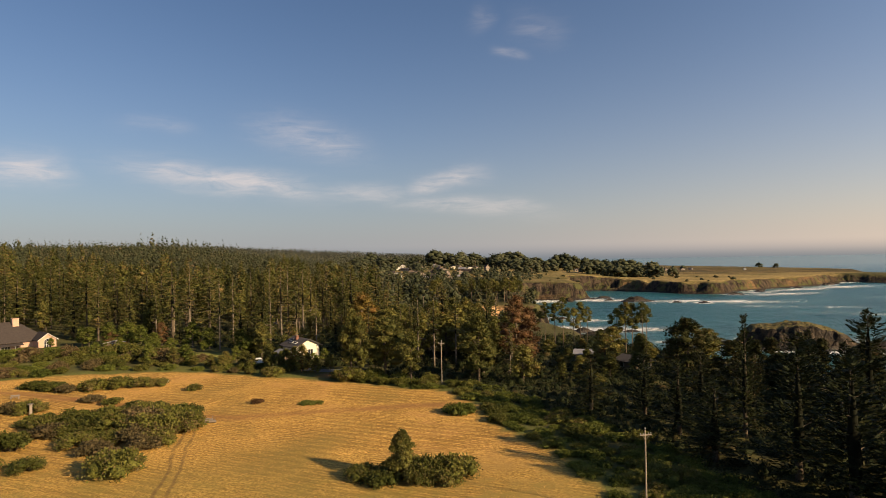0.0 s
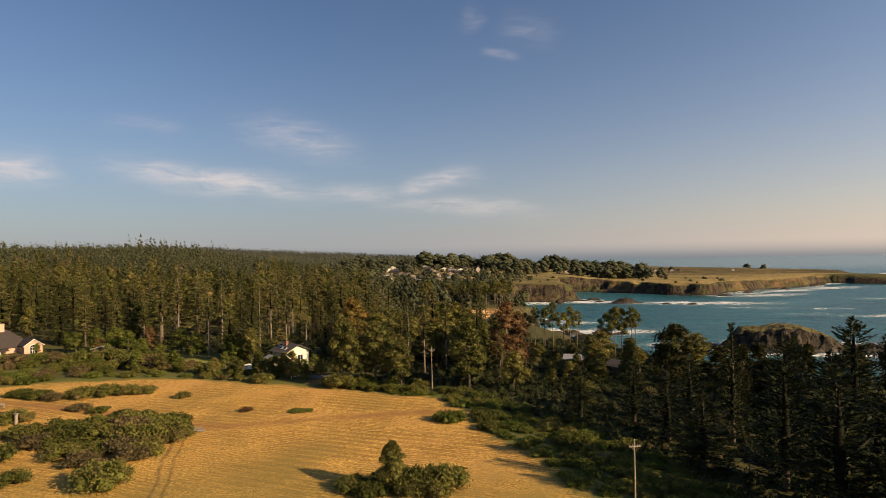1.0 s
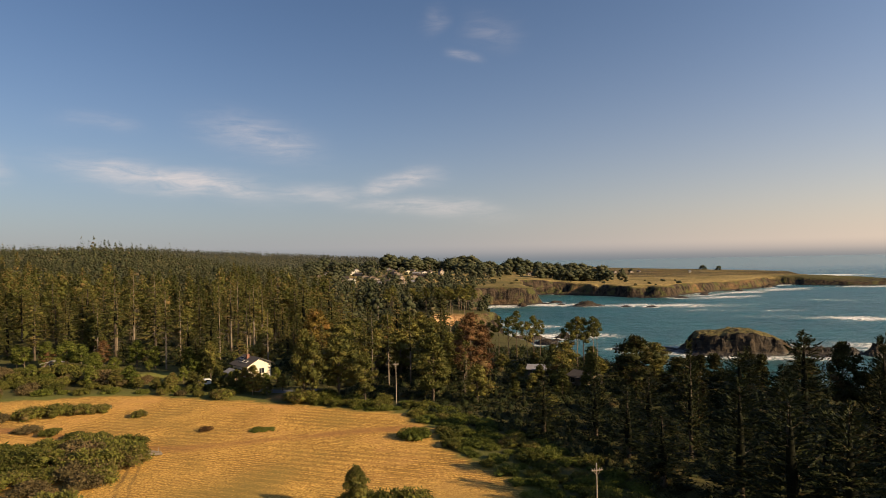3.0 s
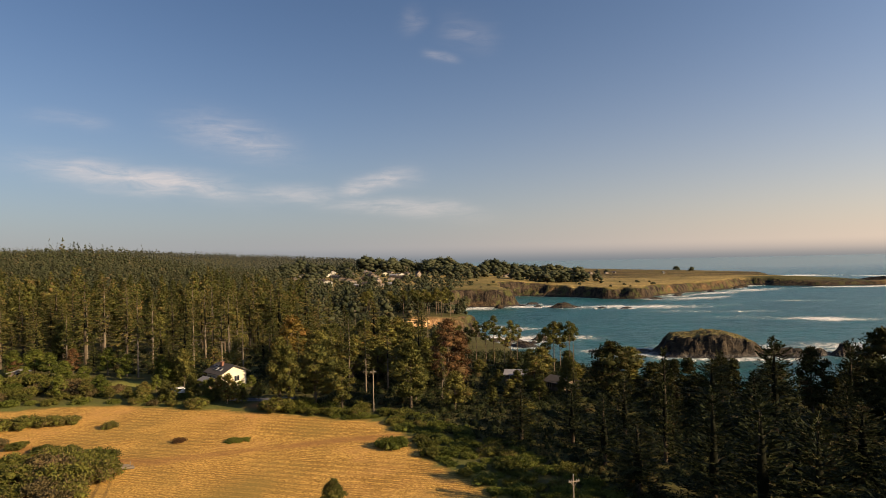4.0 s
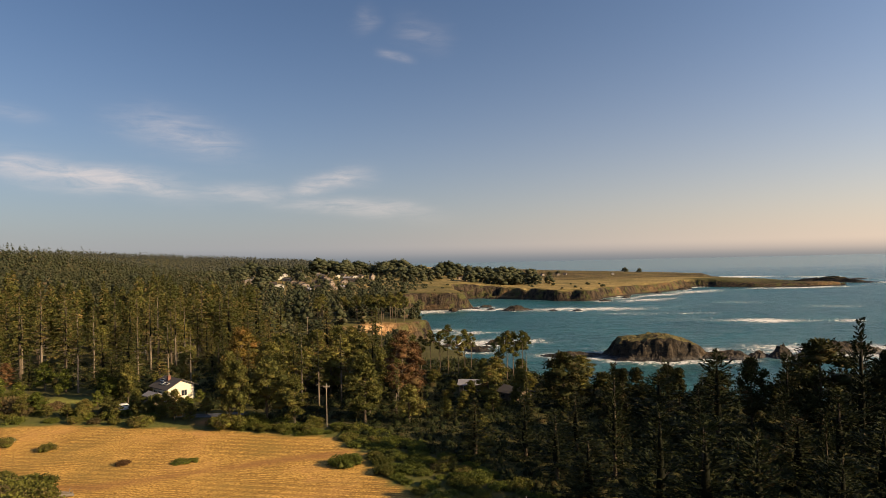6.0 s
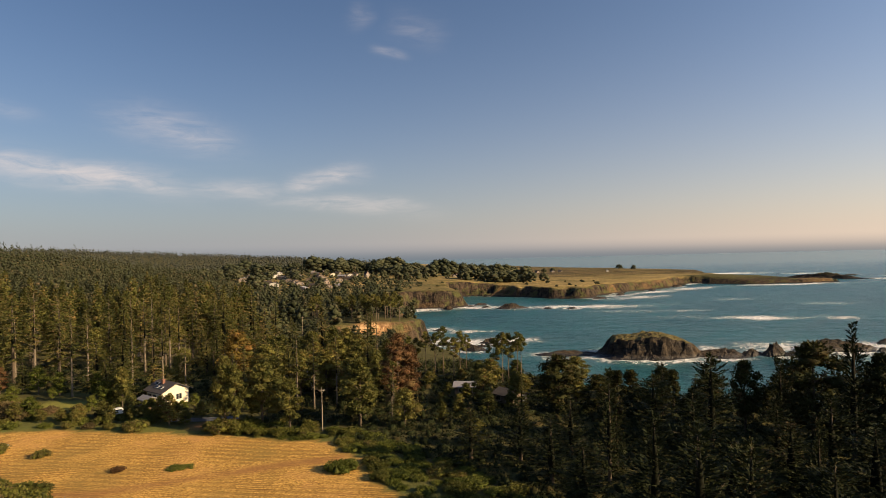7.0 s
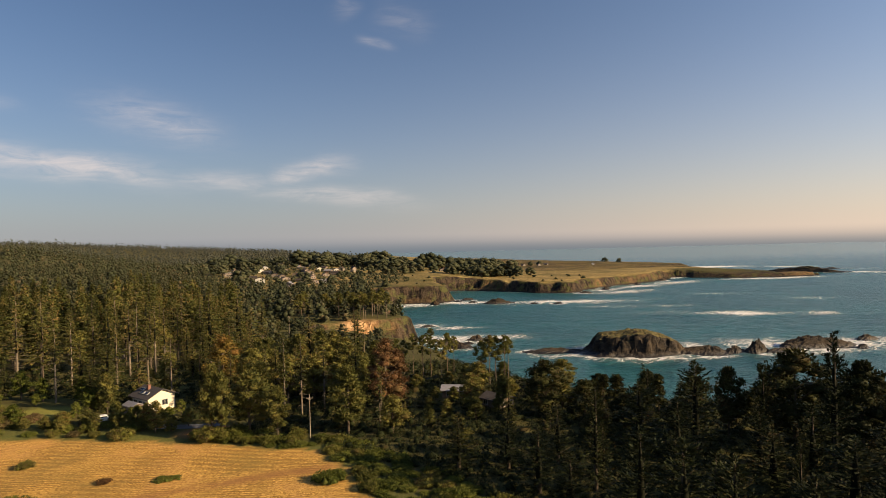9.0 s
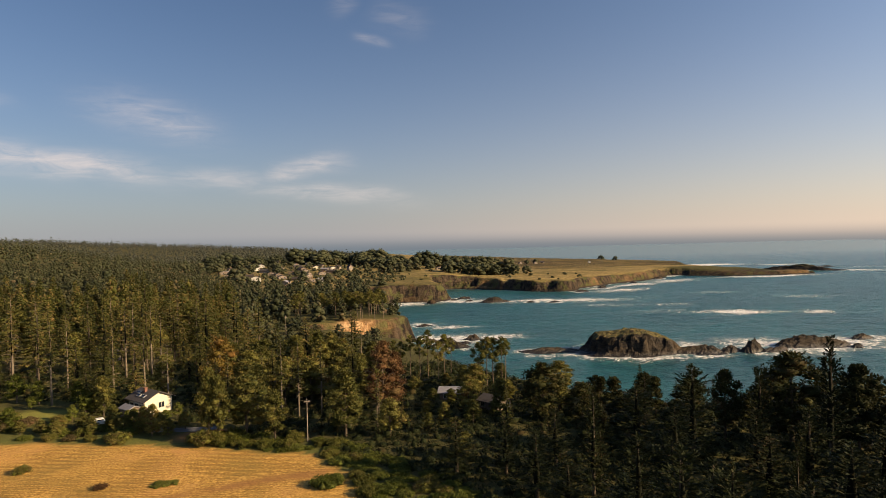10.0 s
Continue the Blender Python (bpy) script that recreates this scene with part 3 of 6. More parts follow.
# ---- sea ----
ROCKS = [  # x, y, half length, half depth, height, turn
    (163, 329, 33, 18, 12.2, -12), (118, 342, 17, 5, 2.6, -10), (196, 317, 17, 8, 4.6, -15),
    (228, 311, 7, 5, 6.6, 0), (217, 313, 7, 4, 3.8, 10), (240, 308, 8, 4, 2.2, -10),
    (272, 318, 24, 8, 6.4, -4), (247, 311, 6, 3.0, 1.8, 0), (318, 329, 9, 4, 3.2, 5), (293, 306, 4, 3, 2.6, 0),
    (155, 622, 15, 7, 5.0, 0), (118, 655, 6, 4, 1.6, 0), (131, 640, 5, 3, 1.8, 0), (190, 606, 5, 3, 1.5, 0), (214, 600, 6, 3, 1.6, 0),
    (52, 394, 7, 4, 2.6, 0), (63, 389, 7, 4, 3.4, 20), (67, 372, 9, 5, 2.8, -20), (83, 396, 6, 4, 3.6, 0), (94, 392, 6, 2.5, 1.6, 0), (57, 378, 5, 3, 1.8, 0), (75, 382, 4, 3, 1.8, 0),
    (60, 470, 6, 3, 1.6, 0), (790, 945, 62, 14, 9.0, -40), (330, 742, 10, 5, 3, 30), (404, 800, 8, 4, 3, 30), (470, 852, 12, 5, 4, 30), (285, 700, 9, 4, 2.6, 0),
    (900, 1010, 14, 6, 2.5, -20), (660, 880, 10, 5, 4.0, 0), (131, 668, 8, 5, 2.6, 20),
]
SURF = [  # x, y, half length, half depth, turn, strength
    (230, 614, 75, 7, -6, 0.85), (120, 645, 45, 5, -4, 0.8), (66, 640, 40, 7, 2, 0.7), (70, 410, 30, 6, 6, 0.85), (85, 455, 22, 3, 0, 0.7), (62, 480, 22, 4, -6, 0.7),
    (95, 402, 28, 5, 0, 0.75), (340, 700, 45, 6, 20, 0.7), (390, 770, 55, 6, 25, 0.75), (330, 735, 30, 5, 30, 0.7), (470, 815, 60, 8, 22, 0.7),
    (330, 470, 34, 6, -8, 0.95), (395, 455, 20, 5, -10, 0.7), (275, 495, 40, 5, -12, 0.3), (250, 560, 40, 5, -10, 0.45), (310, 545, 25, 4, -10, 0.5),
    (165, 311, 34, 3.0, -10, 0.75), (118, 334, 20, 3, -10, 0.6), (205, 330, 16, 8, -10, 0.7), (250, 330, 26, 9, -6, 0.75), (275, 307, 32, 5, -4, 0.9), (300, 325, 24, 9, 4, 0.8),
    (330, 330, 20, 6, 0, 0.7), (235, 303, 16, 4, -6, 0.7), (650, 838, 110, 6, -2, 0.8), (860, 900, 70, 8, -38, 0.8), (760, 1200, 120, 18, -10, 0.9), (900, 1120, 70, 12, -15, 0.7),
    (1000, 960, 120, 7, -30, 0.6), (520, 905, 40, 7, 30, 0.7), (420, 640, 35, 4, -10, 0.5), (480, 560, 40, 5, -15, 0.4),
]


def blob(x, y, cx, cy, a, b, turn):
    c, s = math.cos(radians(turn)), math.sin(radians(turn))
    u, v = (x - cx) * c + (y - cy) * s, -(x - cx) * s + (y - cy) * c
    return np.hypot(u / a, v / b)


def make_sea():
    xs = graded([(-300, 0, 60), (0, 360, 3.4), (360, 900, 8.0), (900, 2000, 50), (2000, 3600, 200)])
    ys = graded([(-300, 200, 50), (200, 480, 2.8), (480, 900, 4.5), (900, 1400, 12), (1400, 2400, 80), (2400, 3900, 250)])
    x, y = np.meshgrid(xs, ys, indexing="ij")
    shore = coast_distance(x, y)
    foam = 0.62 * np.exp(-np.maximum(0, -shore - 2) / 5.0) * (0.75 + 0.9 * N1(x / 30, y / 30))
    for cx, cy, a, b, turn, strength in SURF:
        foam = np.maximum(foam, 1.05 * strength * np.exp(-(blob(x + 14 * N2(x / 22, y / 22), y + 16 * N1(x / 26, y / 26), cx, cy, a, b * 2.8, turn) ** 2)))
    for cx, cy, a, b, h, turn in ROCKS:
        foam = np.maximum(foam, 0.66 * np.exp(-np.maximum(0, blob(x, y, cx, cy, a + 3, b + 5, turn) - 1) * 3.0) * (0.8 + 0.8 * N2(x / 12, y / 12)))
    z = 0.8 * N1(x / 18, y / 10) + 0.55 * N2(x / 7, y / 4.5) + 0.7 * np.clip(foam - 0.3, 0, 1) * (0.5 + N3(x / 3, y / 3))
    me = mesh_of("sea", np.stack([x, y, z], -1).reshape(-1, 3), grid_faces(len(xs), len(ys)), WATER, True)
    set_point_values(me, "foam", foam)
    return tagged(new("water", me), "teal ocean with white surf breaking round the rocks", "sea", kind="structure")


sea = make_sea()


def make_rock(x, y, a, b, h, turn, seed):
    n = 84 if a > 20 else (36 if a > 8 else 22)
    t = np.linspace(-1.25, 1.25, n)
    u, v = np.meshgrid(t, t, indexing="ij")
    ox, oy = seed * 13.7, seed * 7.3
    r = np.hypot(u, v) * (1 + 0.0 * u)
    edge = r + 0.45 * N1(u * 1.7 + ox, v * 1.7 + oy) + 0.20 * N2(u * 4 + ox, v * 4 + oy) + 0.16 * N3(u * 9 + ox, v * 9 + oy) + 0.10 * N1(u * 21 + ox, v * 21 + oy)
    if h > 10:
        face = np.interp(edge, [0, 0.5, 0.76, 0.85, 0.92, 1.02, 1.3, 2.5], [1.0, 0.97, 0.90, 0.52, 0.20, 0.06, -0.12, -0.3])
    else:
        face = np.interp(edge, [0, 0.4, 0.8, 1.0, 1.3, 2.5], [1.0, 0.75, 0.3, 0.02, -0.15, -0.4])
    z = face * h + (N2(u * 6 + oy, v * 6 + ox) * (0.06 if h > 10 else 0.34) + N3(u * 13 + oy, v * 13 + ox) * (0.07 if h > 10 else 0.36) + N1(u * 26 + oy, v * 26 + ox) * 0.07) * h * np.clip(face + 0.1, 0, 1)
    if h > 10:
        z = np.where(z > 0, z * np.interp(u, [-1.1, -0.85, -0.66, -0.56, -0.25, 0.0, 0.25, 0.5, 0.68, 0.85, 1.1], [0.10, 0.22, 0.70, 0.90, 0.93, 1.06, 1.05, 0.86, 0.66, 0.34, 0.12]), z)
    z = np.maximum(z, -1.5)
    me = mesh_of("sea_rock", np.stack([u * a, v * b, z], -1).reshape(-1, 3), grid_faces(n, n), ROCK, False)
    big = h > 10
    ob = new("rock_islet" if big else "sea_rock", me)
    ob.matrix_world = pose(x, y, 0.0, 0, 0, turn)
    return tagged(ob, "flat-topped dark rock islet with dry turf on top" if big else "dark wave-washed rock standing in the surf", "islet" if big else "rock", "" if big else "rocks in the bay")


for n, row in enumerate(ROCKS):
    make_rock(*row, n + 1)

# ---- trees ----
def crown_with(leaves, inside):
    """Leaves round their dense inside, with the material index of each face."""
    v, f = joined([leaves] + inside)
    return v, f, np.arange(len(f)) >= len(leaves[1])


def crown_of_branches(r, h, radius, low, rise, step, size, profile, per_level=6, droop=0.0, hang=-0.45, slim=0.85):
    """Sprays set along whorls of branches up a stem."""
    base, way, length, width = [], [], [], []
    limbs = []
    levels = np.arange(low * h, h * 0.985, step)
    for z in levels:
        s = (z - low * h) / (h - low * h)
        reach = radius * profile(s)
        if r.random() < 0.07:
            reach *= 1.35
        for b in range(per_level + r.integers(-1, 2)):
            a = r.random() * 2 * np.pi
            ln = max(0.3, reach * r.uniform(0.55, 1.12))
            slope = rise(s) + r.normal() * 0.10
            d = np.array([math.cos(a), math.sin(a), slope])
            d /= np.linalg.norm(d)
            k = max(2, int(ln / (size * 0.6)) + 1)
            t = np.linspace(0.22, 1.0, k) ** 0.9
            z0 = z + r.normal() * step * 0.4
            p = np.array([0, 0, z0]) + d * (ln * t)[:, None]
            p[:, 2] -= droop * (t * ln) ** 2
            side = np.cross(d, [0, 0, 1.0])
            for sign in (-1, 1):
                w = unit(d * 0.75 + side * sign * r.uniform(0.35, 0.8, (k, 1)) + r.normal(size=(k, 3)) * 0.18 + [0, 0, hang])
                base.append(p)
                way.append(w)
                length.append(size * r.uniform(0.75, 1.35, k) * (1.15 - 0.45 * t))
                width.append(size * r.uniform(0.38, 0.62, k))
            if r.random() < 0.35:
                limbs.append((np.array([0, 0, z0]), p[-1]))
    # the leader
    k = 7
    base.append(np.stack([np.zeros(k), np.zeros(k), np.linspace(h * 0.95, h, k)], 1))
    way.append(unit(r.normal(size=(k, 3)) * 0.35 + [0, 0, 1.0]))
    length.append(np.full(k, size))
    width.append(np.full(k, size * 0.3))
    base, way = np.concatenate(base), np.concatenate(way)
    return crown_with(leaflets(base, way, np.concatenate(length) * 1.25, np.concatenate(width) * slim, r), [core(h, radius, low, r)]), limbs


def stem(r, h, thick, lean=0.015, sides=7):
    z = np.linspace(0, 1, 8)
    bend = np.cumsum(r.normal(size=(8, 2)) * lean * h / 8, axis=0)
    bend -= bend[0]
    pts = np.column_stack([bend * z[:, None], z * h - 0.4])
    return tube(pts, thick * (1 - z) ** 0.8 + 0.03, sides)


def make_tree(name, label, category, group, wood, leaf, wood_mat, leaf_mat, at):
    t = tagged(new(name), label, category, group)
    child("trunk", mesh_of("trunk", *wood, wood_mat, True), t)
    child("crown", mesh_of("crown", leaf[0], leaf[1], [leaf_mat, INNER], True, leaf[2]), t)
    t.matrix_world = at
    return t


def spruce_parts(seed, h=24.0, radius=4.0, low=0.12, thick=0.27, size=0.66, dead=10, per_level=7):
    r = np.random.default_rng(seed)
    leaf, limbs = crown_of_branches(r, h, radius, low, lambda s: -0.18 + 0.55 * s, 0.92, size, lambda s: (1 - s) ** 0.85 * (0.75 + 0.25 * min(1, s * 5)), per_level, 0.02)
    pieces = [stem(r, h * 0.97, thick)]
    for a, b in limbs[::3]:
        pieces.append(tube([a, (a + b) / 2, b], [0.06, 0.04, 0.015], 3))
    for n in range(dead):
        z, a, ln = h * r.uniform(0.06, max(0.16, low + 0.12)), r.random() * 6.28, r.uniform(0.8, 2.6)
        p = np.array([0, 0, z])
        pieces.append(tube([p, p + [math.cos(a) * ln * 0.5, math.sin(a) * ln * 0.5, 0.05], p + [math.cos(a) * ln, math.sin(a) * ln, -0.25]], [0.05, 0.035, 0.01], 3))
    return joined(pieces), leaf


def cypress_parts(seed, h=16.0, radius=5.4, size=0.56):
    r = np.random.default_rng(seed)
    leaf, limbs = crown_of_branches(r, h, radius, 0.10, lambda s: 0.10 + 0.75 * s, 0.62, size, lambda s: (1 - s) ** 0.62 * (0.7 + 0.3 * math.sin(s * 17 + seed)), 9, -0.012, 0.1, 0.8)
    pieces = [stem(r, h * 0.97, 0.36, 0.03)]
    for a, b in limbs[::6]:
        pieces.append(tube([a, (a + b) / 2 - [0, 0, 0.1], b], [0.07, 0.04, 0.015], 3))
    return joined(pieces), leaf


def clumped_parts(seed, h, spread, clumps, low, clump, per, size, thick, lean=0.03, flat=0.6, top=0.0, dense=False):
    """A tree of limbs that end in rounded clumps of leaves, as old pines and broadleaves grow."""
    r = np.random.default_rng(seed)
    pieces = [stem(r, h * 0.92, thick, lean)]
    base, way, lumps = [], [], []
    for n in range(clumps):
        s = (n + 0.5) / clumps
        z = h * (low + (0.96 - low) * s ** 0.85)
        out = spread * (math.sin(math.pi * min(1, 0.22 + 0.80 * s)) ** 0.8 + top * s) * r.uniform(0.35, 1.0)
        a = n * 2.4 + r.normal() * 0.4
        c = np.array([math.cos(a) * out, math.sin(a) * out, z])
        root = np.array([0, 0, max(h * low * 0.7, z - out * 0.75 - 0.5)])
        pieces.append(tube([root, root * 0.45 + c * 0.55 + [0, 0, 0.15], c], [thick * 0.34, thick * 0.22, 0.03], 4))
        size_c = clump * r.uniform(0.7, 1.25) * (1.0 - 0.25 * s)
        d = unit(r.normal(size=(per, 3)))
        d[:, 2] = np.where(d[:, 2] < -0.35, -d[:, 2], d[:, 2])
        lumps.append(lump(c, size_c * (0.86 if dense else 0.58) * np.array([1, 1, flat]), r, ICO_COARSE if dense else ICO_FINE, 0.35))
        swell = 1 + 0.28 * np.sin(d[:, 0] * 5 + n) * np.cos(d[:, 1] * 5 + 2 * n)
        q = d * swell[:, None] * size_c * r.uniform(0.55, 1.0, (per, 1)) * [1, 1, flat]
        base.append(c + q)
        way.append(unit(d + r.normal(size=(per, 3)) * 0.5 + [0, 0, 0.25]))
    base, way = np.concatenate(base), np.concatenate(way)
    n = len(base)
    leaf = crown_with(leaflets(base, way, size * r.uniform(0.7, 1.35, n), size * r.uniform(0.45, 0.75, n), r), lumps)
    return joined(pieces), (leaf[0], leaf[1], np.zeros(len(leaf[1])))


def bush_parts(seed, w=2.6, h=2.2, lobes=14, per=150, size=0.30):
    """A shrub: small round leafy lumps heaped into a low dome."""
    r = np.random.default_rng(seed)
    base, way, pieces, lumps = [], [], [], []
    for n in range(lobes):
        a, o = n * 2.4 + r.normal() * 0.3, w * math.sqrt((n + 0.2) / lobes) * 0.80
        lw = w * r.uniform(0.20, 0.36)
        lz = min(lw * r.uniform(0.75, 1.05), h * 0.55)
        c = np.array([math.cos(a) * o, math.sin(a) * o, max(0.15 * h, (h - lz) * (1 - 0.8 * (o / w) ** 2) * r.uniform(0.7, 1.05))])
        d = unit(r.normal(size=(per, 3)) + [0, 0, 0.35])
        base.append(c + d * [lw, lw, lz] * (0.72 + 0.45 * r.random((per, 1)) ** 0.7) * (1 + 0.16 * np.sin(d @ np.array([[6.0], [5.0], [4.0]]) + n)))
        way.append(unit(d * 0.6 + r.normal(size=(per, 3)) * 0.75 + [0, 0, 0.15]))
        lumps.append(lump(c, np.array([lw, lw, lz]) * 0.74, r, ICO_COARSE, 0.35))
        pieces.append(tube([[0, 0, -0.2], c * [0.6, 0.6, 0.4], c], [0.07, 0.05, 0.02], 4))
    base, way = np.concatenate(base), np.concatenate(way)
    n = len(base)
    leaf = crown_with(leaflets(base, way, size * r.uniform(0.7, 1.4, n), size * r.uniform(0.5, 0.8, n), r), lumps)
    return joined(pieces), (leaf[0], leaf[1], np.zeros(len(leaf[1])))


class Kind:
    """A few grown forms of one kind of plant; stand() places the next one."""

    def __init__(self, name, label, category, group, forms, wood_mat, leaf_mat):
        self.info, self.forms, self.mats, self.made = (name, label, category, group), forms, (wood_mat, leaf_mat), {}

    def stand(self, x, y, scale=1.0, wide=1.0, form=None, turn=None, label="", z=None):
        n = rng.integers(len(self.forms)) if form is None else form
        zz = h_at(x, y) if z is None else z
        m = pose(x, y, zz - 0.1, 0, 0, rng.uniform(0, 360) if turn is None else turn) @ Matrix.Diagonal((scale * wide, scale * wide, scale, 1))
        if n not in self.made:
            wood, leaf = self.forms[n]()
            self.made[n] = make_tree(*self.info, wood, leaf, *self.mats, Matrix.Identity(4))
            self.made[n].matrix_world = m
            ob = self.made[n]
        else:
            p = self.made[n]
            ob = copy_thing(p, m @ Matrix.Diagonal((1 / p.scale[0], 1 / p.scale[1], 1 / p.scale[2], 1)))
        if label:
            tagged(ob, label)
        return ob


SPRUCE = Kind("spruce_tree", "tall dark green spruce in the forest edge", "tree", "forest conifers",
              [lambda: spruce_parts(11), lambda: spruce_parts(12, radius=5.6, low=0.06), lambda: spruce_parts(13, radius=2.8, low=0.2, dead=18),
               lambda: spruce_parts(14, h=21, radius=5.0, low=0.05), lambda: spruce_parts(15, radius=3.0, low=0.28, dead=22, per_level=6)], BARK_DARK, LEAF_SPRUCE)
BARE = Kind("thin_conifer_tree", "tall thin conifer with a bare pale trunk and sparse top", "tree", "forest conifers",
            [lambda: spruce_parts(21, radius=2.4, low=0.45, dead=36, per_level=4), lambda: spruce_parts(22, radius=2.1, low=0.55, dead=40, per_level=4),
             lambda: spruce_parts(23, radius=2.6, low=0.38, dead=44, per_level=3)], BARK_PALE, LEAF_SPRUCE)
PINE = Kind("pine_tree", "broad rounded coastal pine with dense clumped needles", "tree", "coastal pines",
            [lambda: clumped_parts(31, 15, 4.2, 20, 0.22, 2.3, 150, 0.56, 0.32), lambda: clumped_parts(32, 16, 3.8, 20, 0.18, 2.1, 150, 0.56, 0.30),
             lambda: clumped_parts(33, 14, 4.6, 22, 0.15, 2.4, 150, 0.56, 0.34)], BARK_DARK, LEAF_PINE)
SHADED_PINE = Kind("grove_pine_tree", "dark rounded pine in the shaded coastal grove", "tree", "dark grove",
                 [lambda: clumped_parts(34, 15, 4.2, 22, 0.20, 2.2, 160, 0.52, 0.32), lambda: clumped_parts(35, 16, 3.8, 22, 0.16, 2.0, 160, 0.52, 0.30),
                  lambda: clumped_parts(36, 14, 4.6, 24, 0.14, 2.3, 160, 0.52, 0.34)], BARK_DARK, LEAF_PINE_SHADED)
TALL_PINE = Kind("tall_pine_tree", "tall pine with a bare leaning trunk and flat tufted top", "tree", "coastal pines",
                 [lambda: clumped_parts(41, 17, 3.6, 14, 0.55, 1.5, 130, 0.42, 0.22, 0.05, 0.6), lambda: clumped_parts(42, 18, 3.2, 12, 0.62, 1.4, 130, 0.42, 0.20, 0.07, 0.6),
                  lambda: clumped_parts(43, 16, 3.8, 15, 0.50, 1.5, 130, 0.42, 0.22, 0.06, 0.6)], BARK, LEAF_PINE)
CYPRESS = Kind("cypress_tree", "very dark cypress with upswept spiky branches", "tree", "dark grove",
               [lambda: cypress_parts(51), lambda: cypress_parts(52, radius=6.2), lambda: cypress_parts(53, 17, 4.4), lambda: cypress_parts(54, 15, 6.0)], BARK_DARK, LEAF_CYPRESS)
RUSSET = Kind("russet_tree", "tree with reddish brown dying foliage", "tree", "",
              [lambda: clumped_parts(61, 20, 4.6, 26, 0.12, 2.3, 150, 0.5, 0.32), lambda: clumped_parts(62, 18, 3.6, 22, 0.12, 2.0, 150, 0.5, 0.3)], BARK, LEAF_BROWN)
GOLD = Kind("golden_cypress_tree", "cypress tinged golden by the evening sun", "tree", "",
            [lambda: clumped_parts(66, 18, 4.4, 24, 0.08, 2.4, 150, 0.52, 0.34)], BARK, LEAF_SUN_GOLD)
LEAFY = Kind("leafy_tree", "bright green rounded broadleaf tree by the house", "tree", "garden trees",
             [lambda: clumped_parts(71, 7, 2.6, 14, 0.25, 1.5, 150, 0.36, 0.18), lambda: clumped_parts(72, 8, 2.4, 14, 0.2, 1.4, 150, 0.36, 0.18)], BARK, LEAF_GREEN)
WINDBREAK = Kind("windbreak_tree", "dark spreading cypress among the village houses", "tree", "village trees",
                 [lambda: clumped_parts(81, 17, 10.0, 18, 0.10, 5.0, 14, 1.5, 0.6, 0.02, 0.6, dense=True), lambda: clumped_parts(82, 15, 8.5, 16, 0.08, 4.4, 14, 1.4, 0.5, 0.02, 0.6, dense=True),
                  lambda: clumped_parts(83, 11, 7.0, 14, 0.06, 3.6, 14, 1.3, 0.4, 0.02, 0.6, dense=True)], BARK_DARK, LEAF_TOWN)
BUSH = Kind("bush", "low dense green coyote bush on the dry grass", "bush", "field bushes",
            [lambda: bush_parts(91, 2.6, 2.6), lambda: bush_parts(92, 3.0, 2.3, 16), lambda: bush_parts(93, 2.3, 2.8, 13), lambda: bush_parts(94, 2.8, 2.4, 15)], BARK_DARK, LEAF_BUSH)
GREEN_BUSH = Kind("bramble_bush", "fresh green bramble bush at the field edge", "bush", "edge bushes",
                  [lambda: bush_parts(95, 2.4, 1.7, 13), lambda: bush_parts(96, 2.8, 1.9, 14)], BARK_DARK, LEAF_GREEN)
GREY_BUSH = Kind("dry_bush", "dry brownish twiggy bush among the scrub", "bush", "field bushes",
                 [lambda: bush_parts(97, 2.4, 2.3, 13), lambda: bush_parts(98, 2.8, 2.5, 13)], BARK, LEAF_GREY)


def spread_points(x0, x1, y0, y1, gap, keep, tries=4000, taken=()):
    """Random places at least gap apart inside a box, where keep(x, y) holds."""
    got, cell = [], {}
    spots = list(taken)
    for p in spots:
        cell.setdefault((int(p[0] // gap), int(p[1] // gap)), []).append(p)
    xs, ys = rng.uniform(x0, x1, tries), rng.uniform(y0, y1, tries)
    fits = keep(xs, ys)
    for x, y in zip(xs[fits].tolist(), ys[fits].tolist()):
        cx, cy = int(x // gap), int(y // gap)
        if all((p[0] - x) ** 2 + (p[1] - y) ** 2 > gap * gap for i in (-1, 0, 1) for j in (-1, 0, 1) for p in cell.get((cx + i, cy + j), ())):
            got.append((x, y))
            cell.setdefault((cx, cy), []).append((x, y))
    return got

# ---- buildings ----
CREAM = plain("cream_painted_boards", (0.66, 0.58, 0.43), 0.7, 0.06, 1.2)
BEIGE = plain("beige_stained_boards", (0.45, 0.28, 0.195), 0.75, 0.10, 1.2)
WHITE = plain("white_paint", (0.46, 0.43, 0.38), 0.6, 0.05, 1.5)
SHINGLE = plain("dark_grey_shingle", (0.075, 0.065, 0.060), 0.9, 0.25, 2.0, relief=0.4)
SHINGLE_BROWN = plain("brown_shake", (0.045, 0.035, 0.030), 0.9, 0.25, 2.0, relief=0.4)
TIN = plain("pale_metal_roof", (0.24, 0.225, 0.225), 0.45, 0.12, 1.0, 0.5)
BRICK = plain("red_brick", (0.20, 0.095, 0.065), 0.85, 0.2, 4.0)
STUCCO = plain("pale_stucco", (0.42, 0.32, 0.24), 0.8, 0.08, 2.0)
TAN = plain("weathered_tan_boards", (0.24, 0.19, 0.15), 0.8, 0.12, 2.0)
DARK_WOOD = plain("dark_weathered_boards", (0.16, 0.12, 0.09), 0.85, 0.2, 2.0)
POLE_WOOD = plain("weathered_pole_timber", (0.26, 0.21, 0.155), 0.85, 0.2, 3.0)
GREY_WOOD = plain("grey_driftwood", (0.22, 0.18, 0.14), 0.9, 0.2, 4.0)
